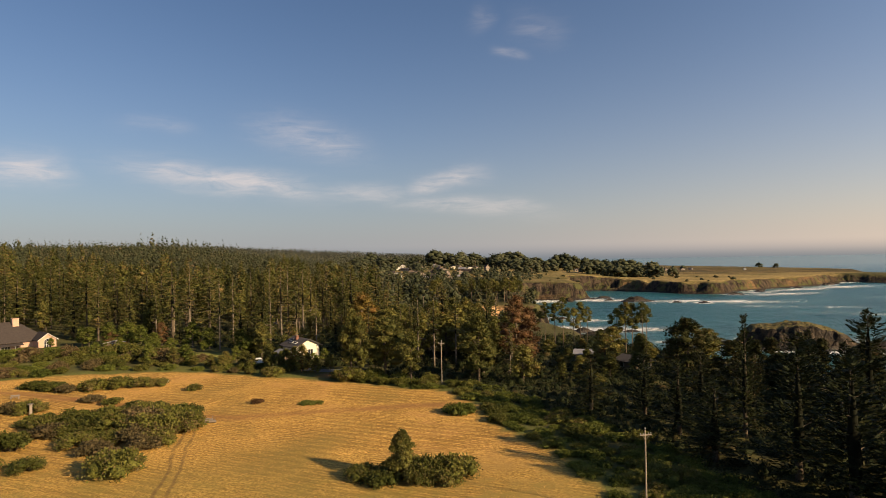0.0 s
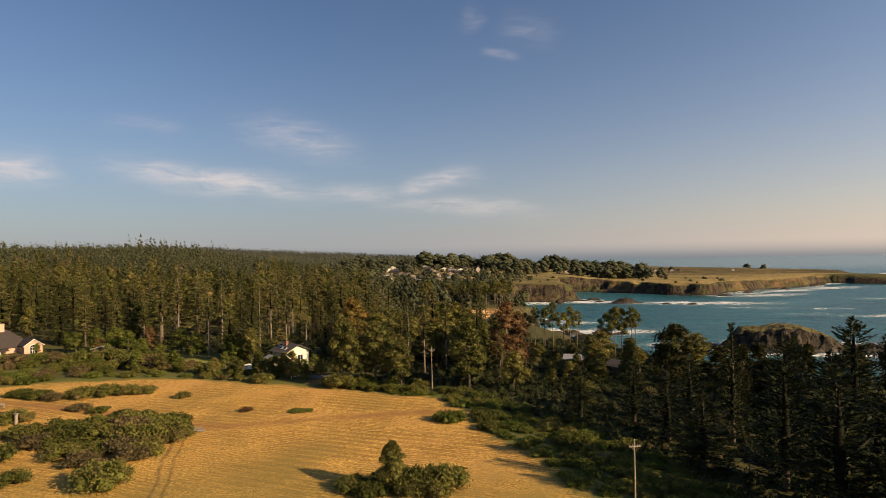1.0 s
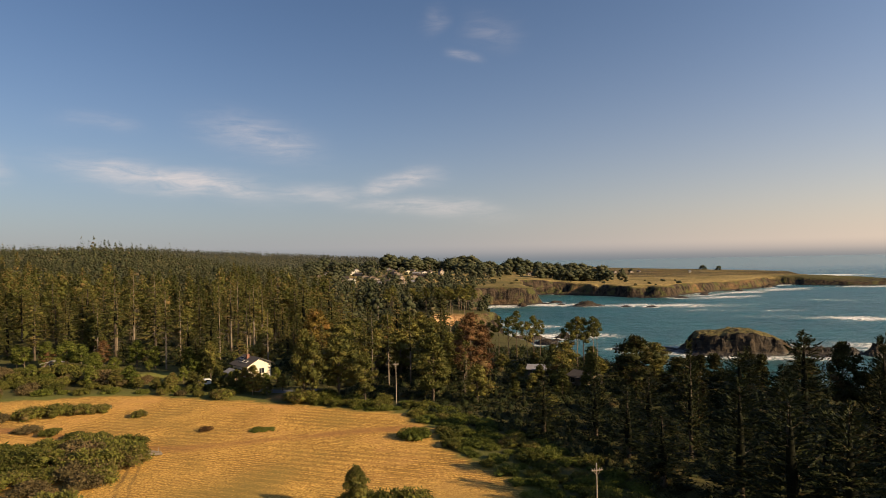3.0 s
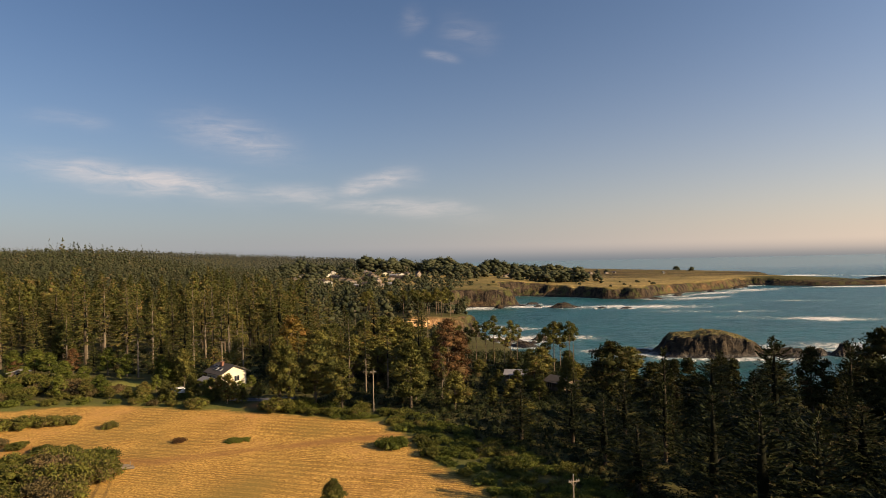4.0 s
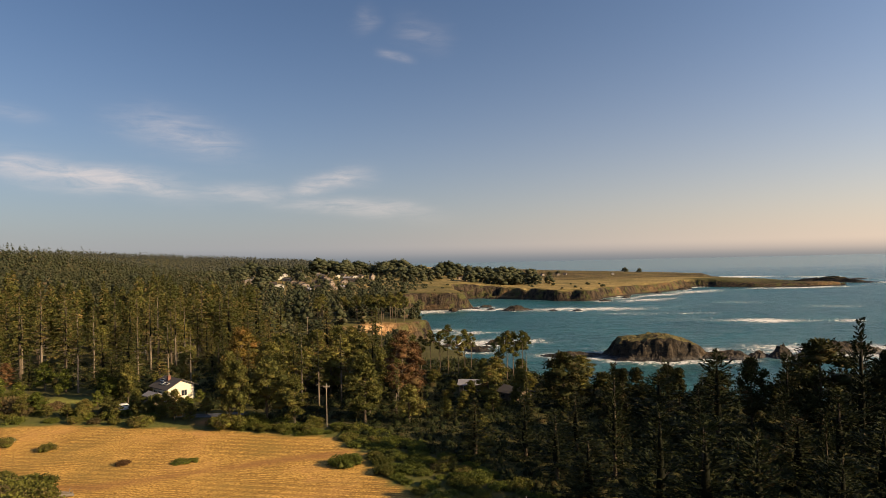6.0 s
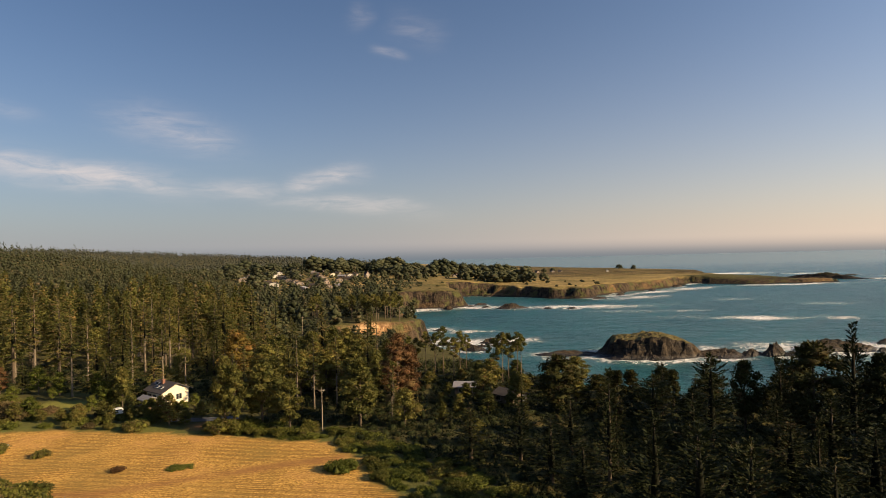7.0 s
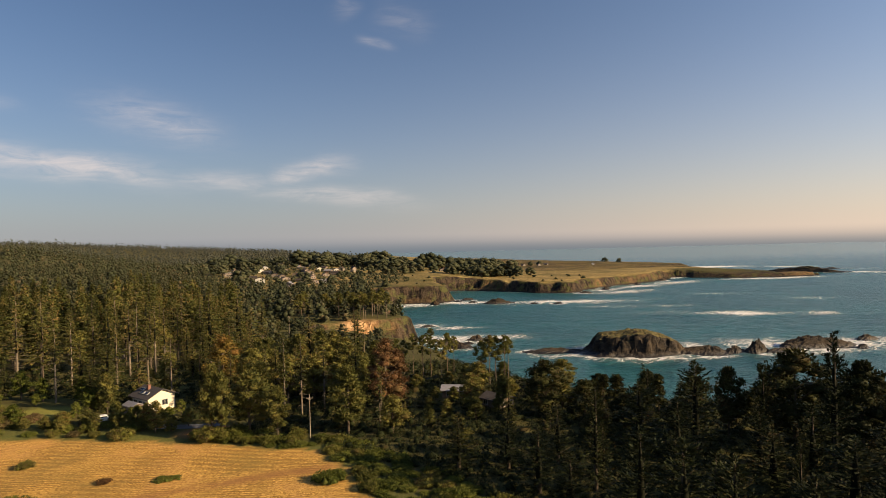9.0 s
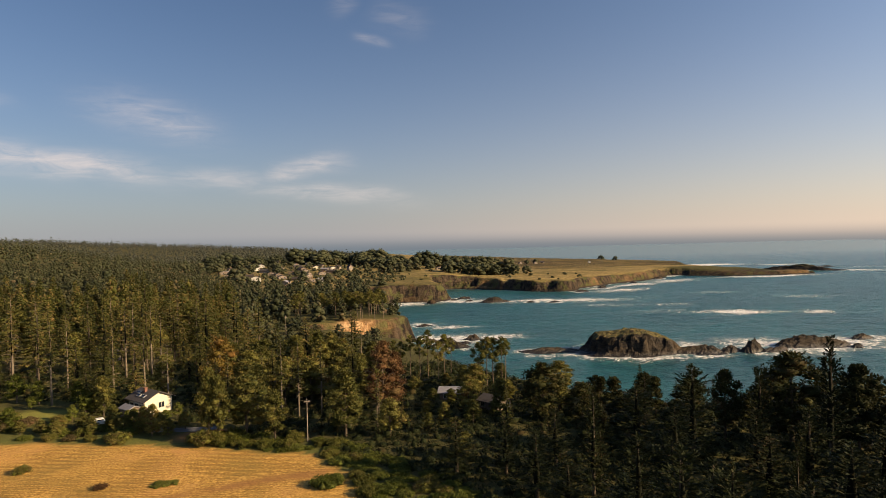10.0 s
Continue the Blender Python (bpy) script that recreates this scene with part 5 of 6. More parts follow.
# ---- bushes of the field ----
for x, y, s, w, kind in [
        (-55, 85.5, 1.25, 1.1, BUSH), (-79, 95, 1.1, 1.1, BUSH), (-84, 93, 1.2, 1.1, BUSH), (-69, 86, 0.7, 1.3, BUSH), (-75, 84, 0.8, 1.2, BUSH), (-64, 94, 0.8, 1.3, GREY_BUSH), (-60, 92, 0.6, 1.2, GREY_BUSH),
        (-86, 110, 0.8, 1.3, BUSH), (-82, 107, 0.95, 1.2, BUSH), (-77, 109, 1.1, 1.2, BUSH), (-72, 107, 1.15, 1.2, BUSH), (-67, 106, 1.2, 1.2, BUSH), (-62, 105, 1.25, 1.1, BUSH), (-58, 104, 1.2, 1.1, BUSH),
        (-57, 109, 1.2, 1.1, BUSH), (-62, 111, 1.2, 1.2, BUSH), (-68, 112, 1.1, 1.2, GREY_BUSH), (-74, 114, 1.0, 1.2, BUSH), (-60, 100, 1.0, 1.2, GREY_BUSH), (-65, 100, 0.8, 1.2, BUSH), (-71, 102, 0.8, 1.2, BUSH), (-56, 99, 0.9, 1.2, BUSH), (-66, 117, 0.9, 1.3, BUSH), (-60, 116, 0.9, 1.3, BUSH), (-78, 103, 0.9, 1.3, GREY_BUSH), (-75, 105, 1.0, 1.2, BUSH), (-54.5, 106, 1.1, 1.1, BUSH), (-70, 98, 0.8, 1.3, BUSH), (-56.5, 95.5, 0.9, 1.2, GREY_BUSH), (-80, 112, 0.9, 1.2, BUSH), (-69, 116, 1.0, 1.2, BUSH), (-63, 108, 1.3, 1.2, GREY_BUSH),
        (-74, 123, 0.5, 1.8, BUSH), (-69, 122, 0.5, 1.6, BUSH), (-81, 126, 0.5, 1.7, BUSH), (-87, 128, 0.5, 1.7, GREY_BUSH), (-64, 120, 0.45, 1.6, BUSH),
        (-94, 118, 1.0, 1.0, BUSH), (-97, 117, 0.9, 1.0, GREY_BUSH), (-104, 138, 0.8, 1.3, BUSH), (-109, 139, 0.8, 1.2, BUSH), (-99, 136, 0.7, 1.2, GREY_BUSH), (-94, 139, 1.05, 1.1, BUSH), (-89, 141, 1.0, 1.1, BUSH), (-84, 142, 0.85, 1.1, BUSH), (-81, 144, 0.7, 1.2, BUSH),
        (-69.4, 139.5, 0.62, 0.9, BUSH), (-5.6, 119, 1.0, 0.95, GREEN_BUSH), (-3.8, 120, 0.9, 0.9, GREEN_BUSH), (-38, 126, 0.35, 1.6, GREEN_BUSH), (-36, 126.5, 0.3, 1.6, GREEN_BUSH),
        (-17.5, 84.5, 0.75, 1.1, BUSH), (-14.5, 82.5, 0.7, 1.1, BUSH), (-9.5, 82.8, 0.9, 0.9, BUSH), (-7.5, 85, 1.2, 0.85, BUSH), (-4.2, 85.5, 1.2, 0.85, BUSH), (-6, 83, 0.9, 0.9, BUSH), (-13, 86, 0.9, 0.9, BUSH), (-10, 86.5, 0.9, 0.9, BUSH)]:
    kind.stand(x, y, s * 1.12, w * 1.08)
LONE = Kind("young_pine_tree", "dense young pine standing alone in the mown field", "tree", "", [lambda: clumped_parts(75, 6.8, 2.1, 36, 0.05, 0.8, 190, 0.26, 0.13, 0.02, 1.0)], BARK_DARK, LEAF_PINE)
LONE.stand(-11.8, 84.3, 1.0, 1.0)

# scrub between the field and the forest, and along the field's seaward edge
for x, y in spread_points(-172, -56, 146, 200, 4.3, lambda x, y: (poly_distance(FIELD, x, y) < -1.5) & (np.hypot(x + 150, y - 191) > 12) & (np.hypot(x + 53, y - 179) > 11) & (np.hypot((x + 85) / 10, (y - 183) / 7) > 1) & (y < np.minimum(166 - 0.42 * (x + 56), 224 + 0.30 * x)), 3600):
    k = rng.random()
    (BUSH if k < 0.62 else GREEN_BUSH if k < 0.82 else GREY_BUSH).stand(x, y, rng.uniform(0.55, 1.1) + 0.35 * (y > 176), 1.15, label="tall green shrub in the scrub before the forest" if k < 0.82 else "")
for x, y in spread_points(-46, 60, 62, 152, 2.7, lambda x, y: (poly_distance(FIELD, x, y) < -1.2) & (poly_distance(FIELD, x, y) > -9.5 - 9 * smooth(y, 135, 115)) & (x > -40) & ~((x < -28) & (y > 148)), 6000):
    k = rng.random()
    (GREEN_BUSH if k < 0.75 else BUSH).stand(x, y, rng.uniform(0.35, 0.8), 1.35)
for x, y, s in [(-33.2, 149.4, 1.3), (-35.4, 150.4, 1.2), (-31, 150.0, 1.1), (-29, 151.4, 1.2), (-37.5, 152, 0.9)]:
    BUSH.stand(x, y, s, 1.1, label="tall shrub at the foot of the pines")
for x, y in [(-34, 165), (-31, 168), (-44, 168), (-49, 169.5), (-53, 168), (-58, 168.5), (-63, 170), (-47, 174)]:
    LEAFY.stand(x, y, rng.uniform(0.42, 0.6))
for x, y in spread_points(-96, -42, 158, 169, 3.6, lambda x, y: (poly_distance(FIELD, x, y) < -1.5) & (y > 160 - 0.25 * (x + 60)) & (y < 168 - 0.15 * (x + 60)), 260):
    PINE.stand(x, y, rng.uniform(0.20, 0.33), rng.uniform(1.1, 1.5), label="dark bushy hedge tree along the garden")
for x, y in spread_points(-150, -70, 176, 214, 7.0, lambda x, y: (y < 180 - 0.36 * (x + 60)) & (y > 172 - 0.2 * (x + 60)) & (np.hypot(x + 85, y - 184.5) > 9) & ~((x < -122) & (y < 196)), 260):
    LEAFY.stand(x, y, rng.uniform(0.4, 0.75), label="light green garden tree before the forest")
RUSSET.stand(-127, 196, 0.36, 1.3, label="small orange-brown tree beside the beige house")
RUSSET.stand(-112, 202, 0.42, 1.2, label="small orange-brown tree beside the beige house")
GREY_BUSH.stand(-97, 174, 1.7, 1.2, label="large greyish pink dry shrub before the forest")
GREY_BUSH.stand(-92, 171, 1.4, 1.2, label="large greyish pink dry shrub before the forest")
for x, y, s in [(-100, 200, 1.1), (-108, 190, 0.9), (-116, 196, 1.0), (-92, 196, 0.9), (-127, 196, 1.1), (-135, 197, 1.0), (-80, 193, 0.9), (-74, 183, 1.0), (-123, 200, 1.2), (-120, 178, 0.7), (-98, 170, 0.8), (-88, 172, 0.8)]:
    LEAFY.stand(x, y, s)

# ---- the forest ----
named_spots = []


def stand(kind, x, y, s=1.0, w=1.0, **more):
    named_spots.append((x, y))
    return kind.stand(x, y, s, w, **more)


# trees that can be told apart
stand(SPRUCE, -70, 186, 0.80, 1.35, form=1)
stand(SPRUCE, -74, 184, 0.62, 1.3, form=3)
stand(SPRUCE, -34, 176, 0.72, 0.9, form=0)
stand(GOLD, -38.8, 190, 1.08, 1.05)
stand(PINE, -34, 151.5, 1.12, 0.62, form=1)
stand(PINE, -31.5, 151, 1.05, 0.6, form=0)
stand(PINE, -68.5, 181, 0.72, 0.85, form=1)
stand(PINE, -50, 162.5, 0.48, 0.9, form=0)
stand(PINE, -55.5, 165.5, 0.40, 1.0, form=2)
stand(PINE, -52.5, 163, 0.42, 1.0, form=1)
stand(PINE, -61, 167, 0.42, 1.1, form=1)
stand(SPRUCE, -115.5, 216, 1.32, 1.35, form=4, label="huge old spruce with long bare drooping lower limbs")
stand(BARE, -118, 234, 1.28, 1.3, form=2)
stand(BARE, -108.5, 231, 1.22, 1.25, form=0)
stand(SPRUCE, -104, 222, 1.05, 1.1, form=2)
stand(BARE, -75, 226, 1.18, 1.3, form=2)
stand(BARE, -71, 232, 1.12, 1.2, form=0)
stand(BARE, -79, 230, 1.15, 1.2, form=1)
stand(BARE, -66, 226, 1.05, 1.2, form=2)
stand(SPRUCE, -73.5, 192, 0.74, 1.5, form=1)
stand(BARE, -92, 215, 1.05, form=0)
stand(BARE, -108, 214, 1.1, form=1)
stand(BARE, -74, 204, 1.0, form=2)
stand(BARE, -19, 172, 0.9, form=0)
stand(BARE, -14, 168, 0.88, form=2)
stand(BARE, -8, 170, 0.85, form=1)
stand(RUSSET, 9.0, 168, 1.0, 1.0, form=0)
stand(RUSSET, 12.5, 172, 0.9, 1.0, form=1)
for x, y, s, f in [(24, 205, 0.9, 0), (27, 207, 0.95, 1), (30, 203, 0.85, 2), (33, 208, 0.9, 0), (21, 209, 0.85, 1), (44, 190, 0.98, 0), (46.5, 192, 1.0, 2), (49, 190, 0.92, 1), (51, 193, 0.86, 1), (42, 193, 0.9, 2), (36, 212, 0.75, 1), (18, 212, 0.8, 2), (15, 208, 0.82, 0)]:
    stand(TALL_PINE, x, y, s, 0.8, form=f)
for x, y, s, w, f in [(49.5, 150, 1.05, 1.15, 2), (40, 158, 0.62, 1.0, 1), (31, 151, 0.42, 1.2, 0), (69, 158, 0.56, 1.1, 1), (80, 148, 0.66, 0.9, 1), (24, 154, 0.36, 1.2, 0), (29, 172.5, 0.30, 1.3, 2), (34.5, 172, 0.34, 1.2, 1), (24, 174, 0.28, 1.3, 0), (38, 156.5, 0.3, 1.3, 2)]:
    stand(PINE if x < 49 else SHADED_PINE, x, y, s, w, form=f)
for kind, x, y, s, w, f in [(CYPRESS, 43.6, 104, 1.19, 0.8, 2), (SHADED_PINE, 69.2, 150, 0.66, 1.2, 1), (CYPRESS, 73.8, 142, 0.84, 0.8, 0), (CYPRESS, 72.2, 118, 1.25, 1.15, 1), (SHADED_PINE, 85.3, 126, 1.1, 0.8, 0), (CYPRESS, 86.6, 116, 1.24, 0.8, 3), (SHADED_PINE, 97.5, 120, 1.48, 1.1, 2), (CYPRESS, 93.0, 104, 1.58, 0.85, 2), (SHADED_PINE, 105.0, 110, 1.33, 1.0, 0), (CYPRESS, 62.4, 76, 1.03, 0.6, 2), (CYPRESS, 42.2, 84, 1.11, 1.2, 1), (CYPRESS, 44.6, 76, 1.18, 1.3, 3), (CYPRESS, 48.1, 70, 1.12, 1.2, 1), (CYPRESS, 46.8, 108, 0.71, 0.8, 0)]:
    stand(kind, x, y, s, w, form=f)
for n in range(26):
    x, y = rng.uniform(-34, 24), rng.uniform(388, 432)
    stand(TALL_PINE, x, y, rng.uniform(0.8, 1.1), rng.uniform(0.95, 1.3), label="tall bare-stemmed pine above the cliff")


def seaward_ok(x, y):
    return coast_distance(x, y) > 10


def off_houses(x, y):
    clear = np.full(np.shape(x), True)
    for a, b, c in ((-57, 179, 12), (31, 179, 7), (40, 164, 6), (-20, 200, 7), (-95, 262, 8), (-153, 199, 15), (-164, 187, 16), (-40, 160, 10), (-126, 197, 5), (-10.4, 145, 6), (-85, 184.5, 9)):
        clear &= np.hypot(x - a, y - b) > c
    return clear


def sea_gap(x, y):
    """The strip of low growth through which the bay shows."""
    return y > 138 and 0.085 < x / y < 0.19


def edge_gap(x, y):
    return poly_distance(FIELD, x, y)


grove = spread_points(20, 175, 50, 218, 9.6, lambda x, y: (edge_gap(x, y) < -14 - 3 * np.sin(y) - 8 * smooth(y, 130, 110)) & seaward_ok(x, y) & off_houses(x, y), 4000, named_spots)
for x, y in grove:
    bearing = math.degrees(math.atan2(x, y))
    most = 2.5 + 0.42 * -float(edge_gap(np.array([x]), np.array([y]))[0])
    if y > 125:
        k = rng.random()
        tall = min(most, rng.uniform(5.5, 9.5) if bearing < 24 else rng.uniform(7, 12))
        if sea_gap(x, y):
            tall = min(tall, rng.uniform(3.5, 5.5))
        if k < 0.75:
            (PINE if bearing < 21 else SHADED_PINE).stand(x, y, tall / 15, rng.uniform(1.35, 1.85))
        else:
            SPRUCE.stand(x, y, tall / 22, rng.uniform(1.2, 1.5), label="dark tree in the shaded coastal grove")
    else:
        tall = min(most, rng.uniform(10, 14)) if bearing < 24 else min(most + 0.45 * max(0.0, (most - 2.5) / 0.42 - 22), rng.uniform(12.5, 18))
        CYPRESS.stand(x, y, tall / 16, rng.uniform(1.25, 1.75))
named_spots += grove
# taller cypresses added out of view, unseen, whose shade falls on the grove
for x, y in spread_points(66, 165, -40, 52, 13.0, lambda x, y: x > 60 + 0.9 * np.clip(y, 0, 60), 500):
    CYPRESS.stand(x, y, rng.uniform(1.3, 1.7), 1.0)
belt = spread_points(-40, 44, 146, 236, 6.4, lambda x, y: (edge_gap(x, y) < -7) & seaward_ok(x, y) & off_houses(x, y) & (x + 0.15 * y < 64) & (line_distance([(-54, 175), (-8, 156)], x, y) > 7.5), 3000, named_spots)
for x, y in belt:
    k = rng.random()
    if x > 10 and y > 160 and rng.random() < 0.55:
        continue
    s = rng.uniform(0.62, 0.98) if x < 6 else rng.uniform(0.42, 0.62)
    if sea_gap(x, y):
        s = rng.uniform(0.16, 0.27)
    (PINE if k < 0.65 else SPRUCE if k < 0.92 else BARE).stand(x, y, s if k > 0.65 else s * 1.1, rng.uniform(0.95, 1.25))
named_spots += belt
wood = spread_points(-330, -42, 182, 300, 8.8, lambda x, y: (y > 186 + 0.30 * np.clip(-(x + 60), 0, 100)) & off_houses(x, y) & (np.hypot((x + 93) / 10, (y - 214) / 17) > 1) & (np.hypot((x + 52) / 7, (y - 212) / 14) > 1) & (N2(x / 26, y / 26) > -0.34), 9000, named_spots)
wood.sort(key=lambda p: p[1])
for x, y in wood[:210]:
    k = rng.random()
    lift = 1.0 + 0.45 * float(N1(np.array([x / 33]), np.array([y / 33]))[0])
    if k < (0.68 if y < 222 else 0.80):
        SPRUCE.stand(x, y, rng.uniform(0.6, 1.22) * lift, rng.uniform(1.1, 1.65))
    elif k < (0.86 if y < 222 else 0.93):
        PINE.stand(x, y, rng.uniform(0.85, 1.4) * lift, rng.uniform(0.8, 1.1), label="rounded pine standing among the spruces")
    else:
        BARE.stand(x, y, rng.uniform(0.75, 1.12), rng.uniform(0.95, 1.35))
named_spots += wood


OCTA = (np.array([(1, 0, 0), (0, 1, 0), (-1, 0, 0), (0, -1, 0), (0, 0, 1.0), (0, 0, -1)]), np.array([(0, 1, 4), (1, 2, 4), (2, 3, 4), (3, 0, 4), (1, 0, 5), (2, 1, 5), (3, 2, 5), (0, 3, 5)]))


def far_trees(spots, lumps, form, twigs, reach, tall, round_top=0.3):
    """Many trees as one mesh: each a tapering heap of ragged leafy lumps, with loose twigs."""
    p = np.array(spots)
    n = len(p)
    h = rng.uniform(*tall, n) * np.where(rng.random(n) < 0.10, 1.2, 1.0) * (1 + 0.5 * N1(p[:, 0] / 45, p[:, 1] / 45))
    z0 = height(p[:, 0], p[:, 1])
    blunt = np.where(rng.random(n) < round_top, rng.uniform(0.3, 0.5, n), rng.uniform(0.65, 1.0, n))[:, None]
    wide = reach * rng.uniform(0.7, 1.3, n)[:, None] * np.sqrt(h / np.mean(tall))[:, None]
    s = np.clip((np.arange(lumps)[None] + 0.5) / lumps * 0.92 + rng.normal(size=(n, lumps)) * 0.4 / lumps + 0.02, 0.08, 0.97)
    ring = wide * (1.02 - s) ** blunt
    a = (np.arange(lumps) * 2.4)[None] + rng.random((n, lumps)) * 1.5
    out = ring * rng.uniform(0.15, 0.62, s.shape)
    size = np.maximum(ring * rng.uniform(0.34, 0.6, s.shape), 0.08 * wide)
    c = np.stack([p[:, :1] + np.cos(a) * out, p[:, 1:] + np.sin(a) * out, z0[:, None] + s * h[:, None] - 0.2 * size], -1)
    d, f0 = form
    shape = np.stack([size, size, np.minimum(size * 0.9, 0.9 * h[:, None] / lumps + 0.35 * size)], -1)
    v = c[:, :, None] + d[None, None] * shape[:, :, None] * rng.uniform(0.55, 1.35, (n, lumps, len(d), 1))
    f = (np.arange(n * lumps) * len(d))[:, None, None] + f0[None]
    tint = rng.random(n)
    made, tints = [(v.reshape(-1, 3), f.reshape(-1, 3))], [np.repeat(tint, lumps * len(d))]
    if twigs:
        q = rng.random((n, twigs)) ** 0.8 * 0.93 + 0.06
        a = rng.random((n, twigs)) * 2 * np.pi
        rad = wide * (1.0 - q) ** blunt * rng.uniform(0.45, 1.1, a.shape)
        base = np.stack([p[:, :1] + np.cos(a) * rad, p[:, 1:] + np.sin(a) * rad, z0[:, None] + q * h[:, None] - 0.15 * rad], -1).reshape(-1, 3)
        way = unit(np.stack([np.cos(a), np.sin(a), 0 * a - 0.1], -1).reshape(-1, 3) + rng.normal(size=(n * twigs, 3)) * 0.5)
        made.append(leaflets(base, way, reach * 0.26 * rng.uniform(0.7, 1.5, n * twigs), reach * 0.15 * rng.uniform(0.7, 1.3, n * twigs), rng))
        tints.append(np.repeat(tint, twigs * 4))
        k = 3 if twigs > 30 else 1
        top = np.repeat(np.column_stack([p, z0 + h * 0.93]), k, 0)
        made.append(leaflets(top, unit(rng.normal(size=(n * k, 3)) * 0.15 + [0, 0, 1.0]), np.repeat(h, k) * 0.11, np.repeat(h, k) * 0.03, rng))
        tints.append(np.repeat(tint, 4 * k))
    v, f = joined(made)
    return v, f, np.zeros(len(f)), np.concatenate(tints)


def forest_mesh(made, leaf_mat):
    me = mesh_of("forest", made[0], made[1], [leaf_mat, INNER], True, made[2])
    if len(made) > 3:
        set_point_values(me, "tint", made[3])
    return me


def in_view(x, y):
    return (x > -0.95 * y - 60) & (x < 0.55 * y)


def wooded(x, y):
    near_village = (((x + 50) / 125) ** 2 + ((y - 795) / 200) ** 2 < 1) | (((x - 110) / 70) ** 2 + ((y - 960) / 60) ** 2 < 1)
    return seaward_ok(x, y) & in_view(x, y) & ~((x > 60) & (y > 640)) & ~near_village & off_houses(x, y)


mid = wood[210:] + spread_points(-480, 40, 205, 700, 9.4, lambda x, y: wooded(x, y) & (y > 225 - 0.1 * x) & ~((x > -40) & (y < 236)), 30000, named_spots)
near_mid = [p for p in mid if p[1] < 420 and p[0] < -0.16 * p[1] - 10]
far_mid = [p for p in mid if p[1] >= 420 and p[0] < -0.16 * p[1] - 10]
low_mid = [p for p in mid if p[0] >= -0.16 * p[1] - 10 and not (p[0] > -50 and p[1] < 372)]
heath = [p for p in mid if p[0] > -50 and p[0] >= -0.16 * p[1] - 10 and p[1] < 372 and p[0] < 0.07 * p[1] - 2 and not (p[0] > -16 and p[1] > 325)]
tagged(new("forest", forest_mesh(far_trees(near_mid, 26, ICO_COARSE, 420, 4.4, (13, 27)), LEAF_SPRUCE)), "dense dark conifer forest behind the first trees", "forest", kind="stuff")
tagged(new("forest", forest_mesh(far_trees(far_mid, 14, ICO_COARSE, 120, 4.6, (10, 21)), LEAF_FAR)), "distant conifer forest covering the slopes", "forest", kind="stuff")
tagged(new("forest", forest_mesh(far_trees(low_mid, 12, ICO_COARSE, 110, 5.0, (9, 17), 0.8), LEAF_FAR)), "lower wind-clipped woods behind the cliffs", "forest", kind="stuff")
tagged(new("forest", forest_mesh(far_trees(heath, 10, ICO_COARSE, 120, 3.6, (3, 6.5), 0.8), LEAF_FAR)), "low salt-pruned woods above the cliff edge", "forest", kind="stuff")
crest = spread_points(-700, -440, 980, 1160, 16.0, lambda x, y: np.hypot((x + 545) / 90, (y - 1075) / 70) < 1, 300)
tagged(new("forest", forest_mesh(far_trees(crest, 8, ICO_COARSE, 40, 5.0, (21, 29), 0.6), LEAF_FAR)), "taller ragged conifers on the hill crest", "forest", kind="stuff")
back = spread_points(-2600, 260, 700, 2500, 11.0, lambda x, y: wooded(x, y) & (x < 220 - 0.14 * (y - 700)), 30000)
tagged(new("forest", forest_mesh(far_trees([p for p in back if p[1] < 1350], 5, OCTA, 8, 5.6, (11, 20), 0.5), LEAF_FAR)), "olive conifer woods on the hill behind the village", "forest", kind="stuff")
tagged(new("forest", forest_mesh(far_trees([p for p in back if p[1] >= 1350], 4, OCTA, 0, 7.0, (12, 20), 0.6), LEAF_RIDGE)), "conifer woods on the far ridge, haze greyed into their colour", "forest", kind="stuff")

# brambles, ferns and saplings under the trees
def undergrowth(spots, per, tall):
    p = np.array(spots)
    n = len(p)
    z0 = height(p[:, 0], p[:, 1])
    d = unit(rng.normal(size=(n, per, 3)))
    d[..., 2] = np.abs(d[..., 2])
    w = rng.uniform(1.4, 2.6, (n, 1, 1)) * np.array([1, 1, 0]) + rng.uniform(*tall, (n, 1, 1)) * np.array([0, 0, 1.0])
    base = np.concatenate([p, z0[:, None]], 1)[:, None] + d * w * rng.uniform(0.55, 1.0, (n, per, 1))
    way = unit(d + rng.normal(size=d.shape) * 0.5)
    m = n * per
    hearts = []
    for (x, y), z, q in zip(p, z0, w[:, 0]):
        hearts.append(lump(np.array([x, y, z]), q * 0.62, rng, ICO_COARSE, 0.5))
    made = crown_with(leaflets(base.reshape(-1, 3), way.reshape(-1, 3), 0.42 * rng.uniform(0.7, 1.4, m), 0.26 * rng.uniform(0.6, 1.2, m), rng), hearts)
    return made[0], made[1], np.zeros(len(made[1]))


floor_spots = spread_points(-150, -48, 184, 244, 3.4, lambda x, y: (y > 186 - 0.42 * (x + 60)) & off_houses(x, y) & (np.hypot(x + 58.6, y - 186) > 10), 4000)
floor_spots += spread_points(-48, 120, 58, 238, 2.6, lambda x, y: (edge_gap(x, y) < -5 - 12 * smooth(y, 135, 115)) & seaward_ok(x, y) & off_houses(x, y) & (x < 1.1 * y) & ~((x < -26) & (y < 168)), 9000)
# the dark cypress leaf colour stands in for shade under the trees
tagged(new("undergrowth", forest_mesh(undergrowth(floor_spots, 95, (1.0, 2.6)), LEAF_CYPRESS)), "tangled brambles and saplings, tree shade put into their colour", "undergrowth", kind="stuff")

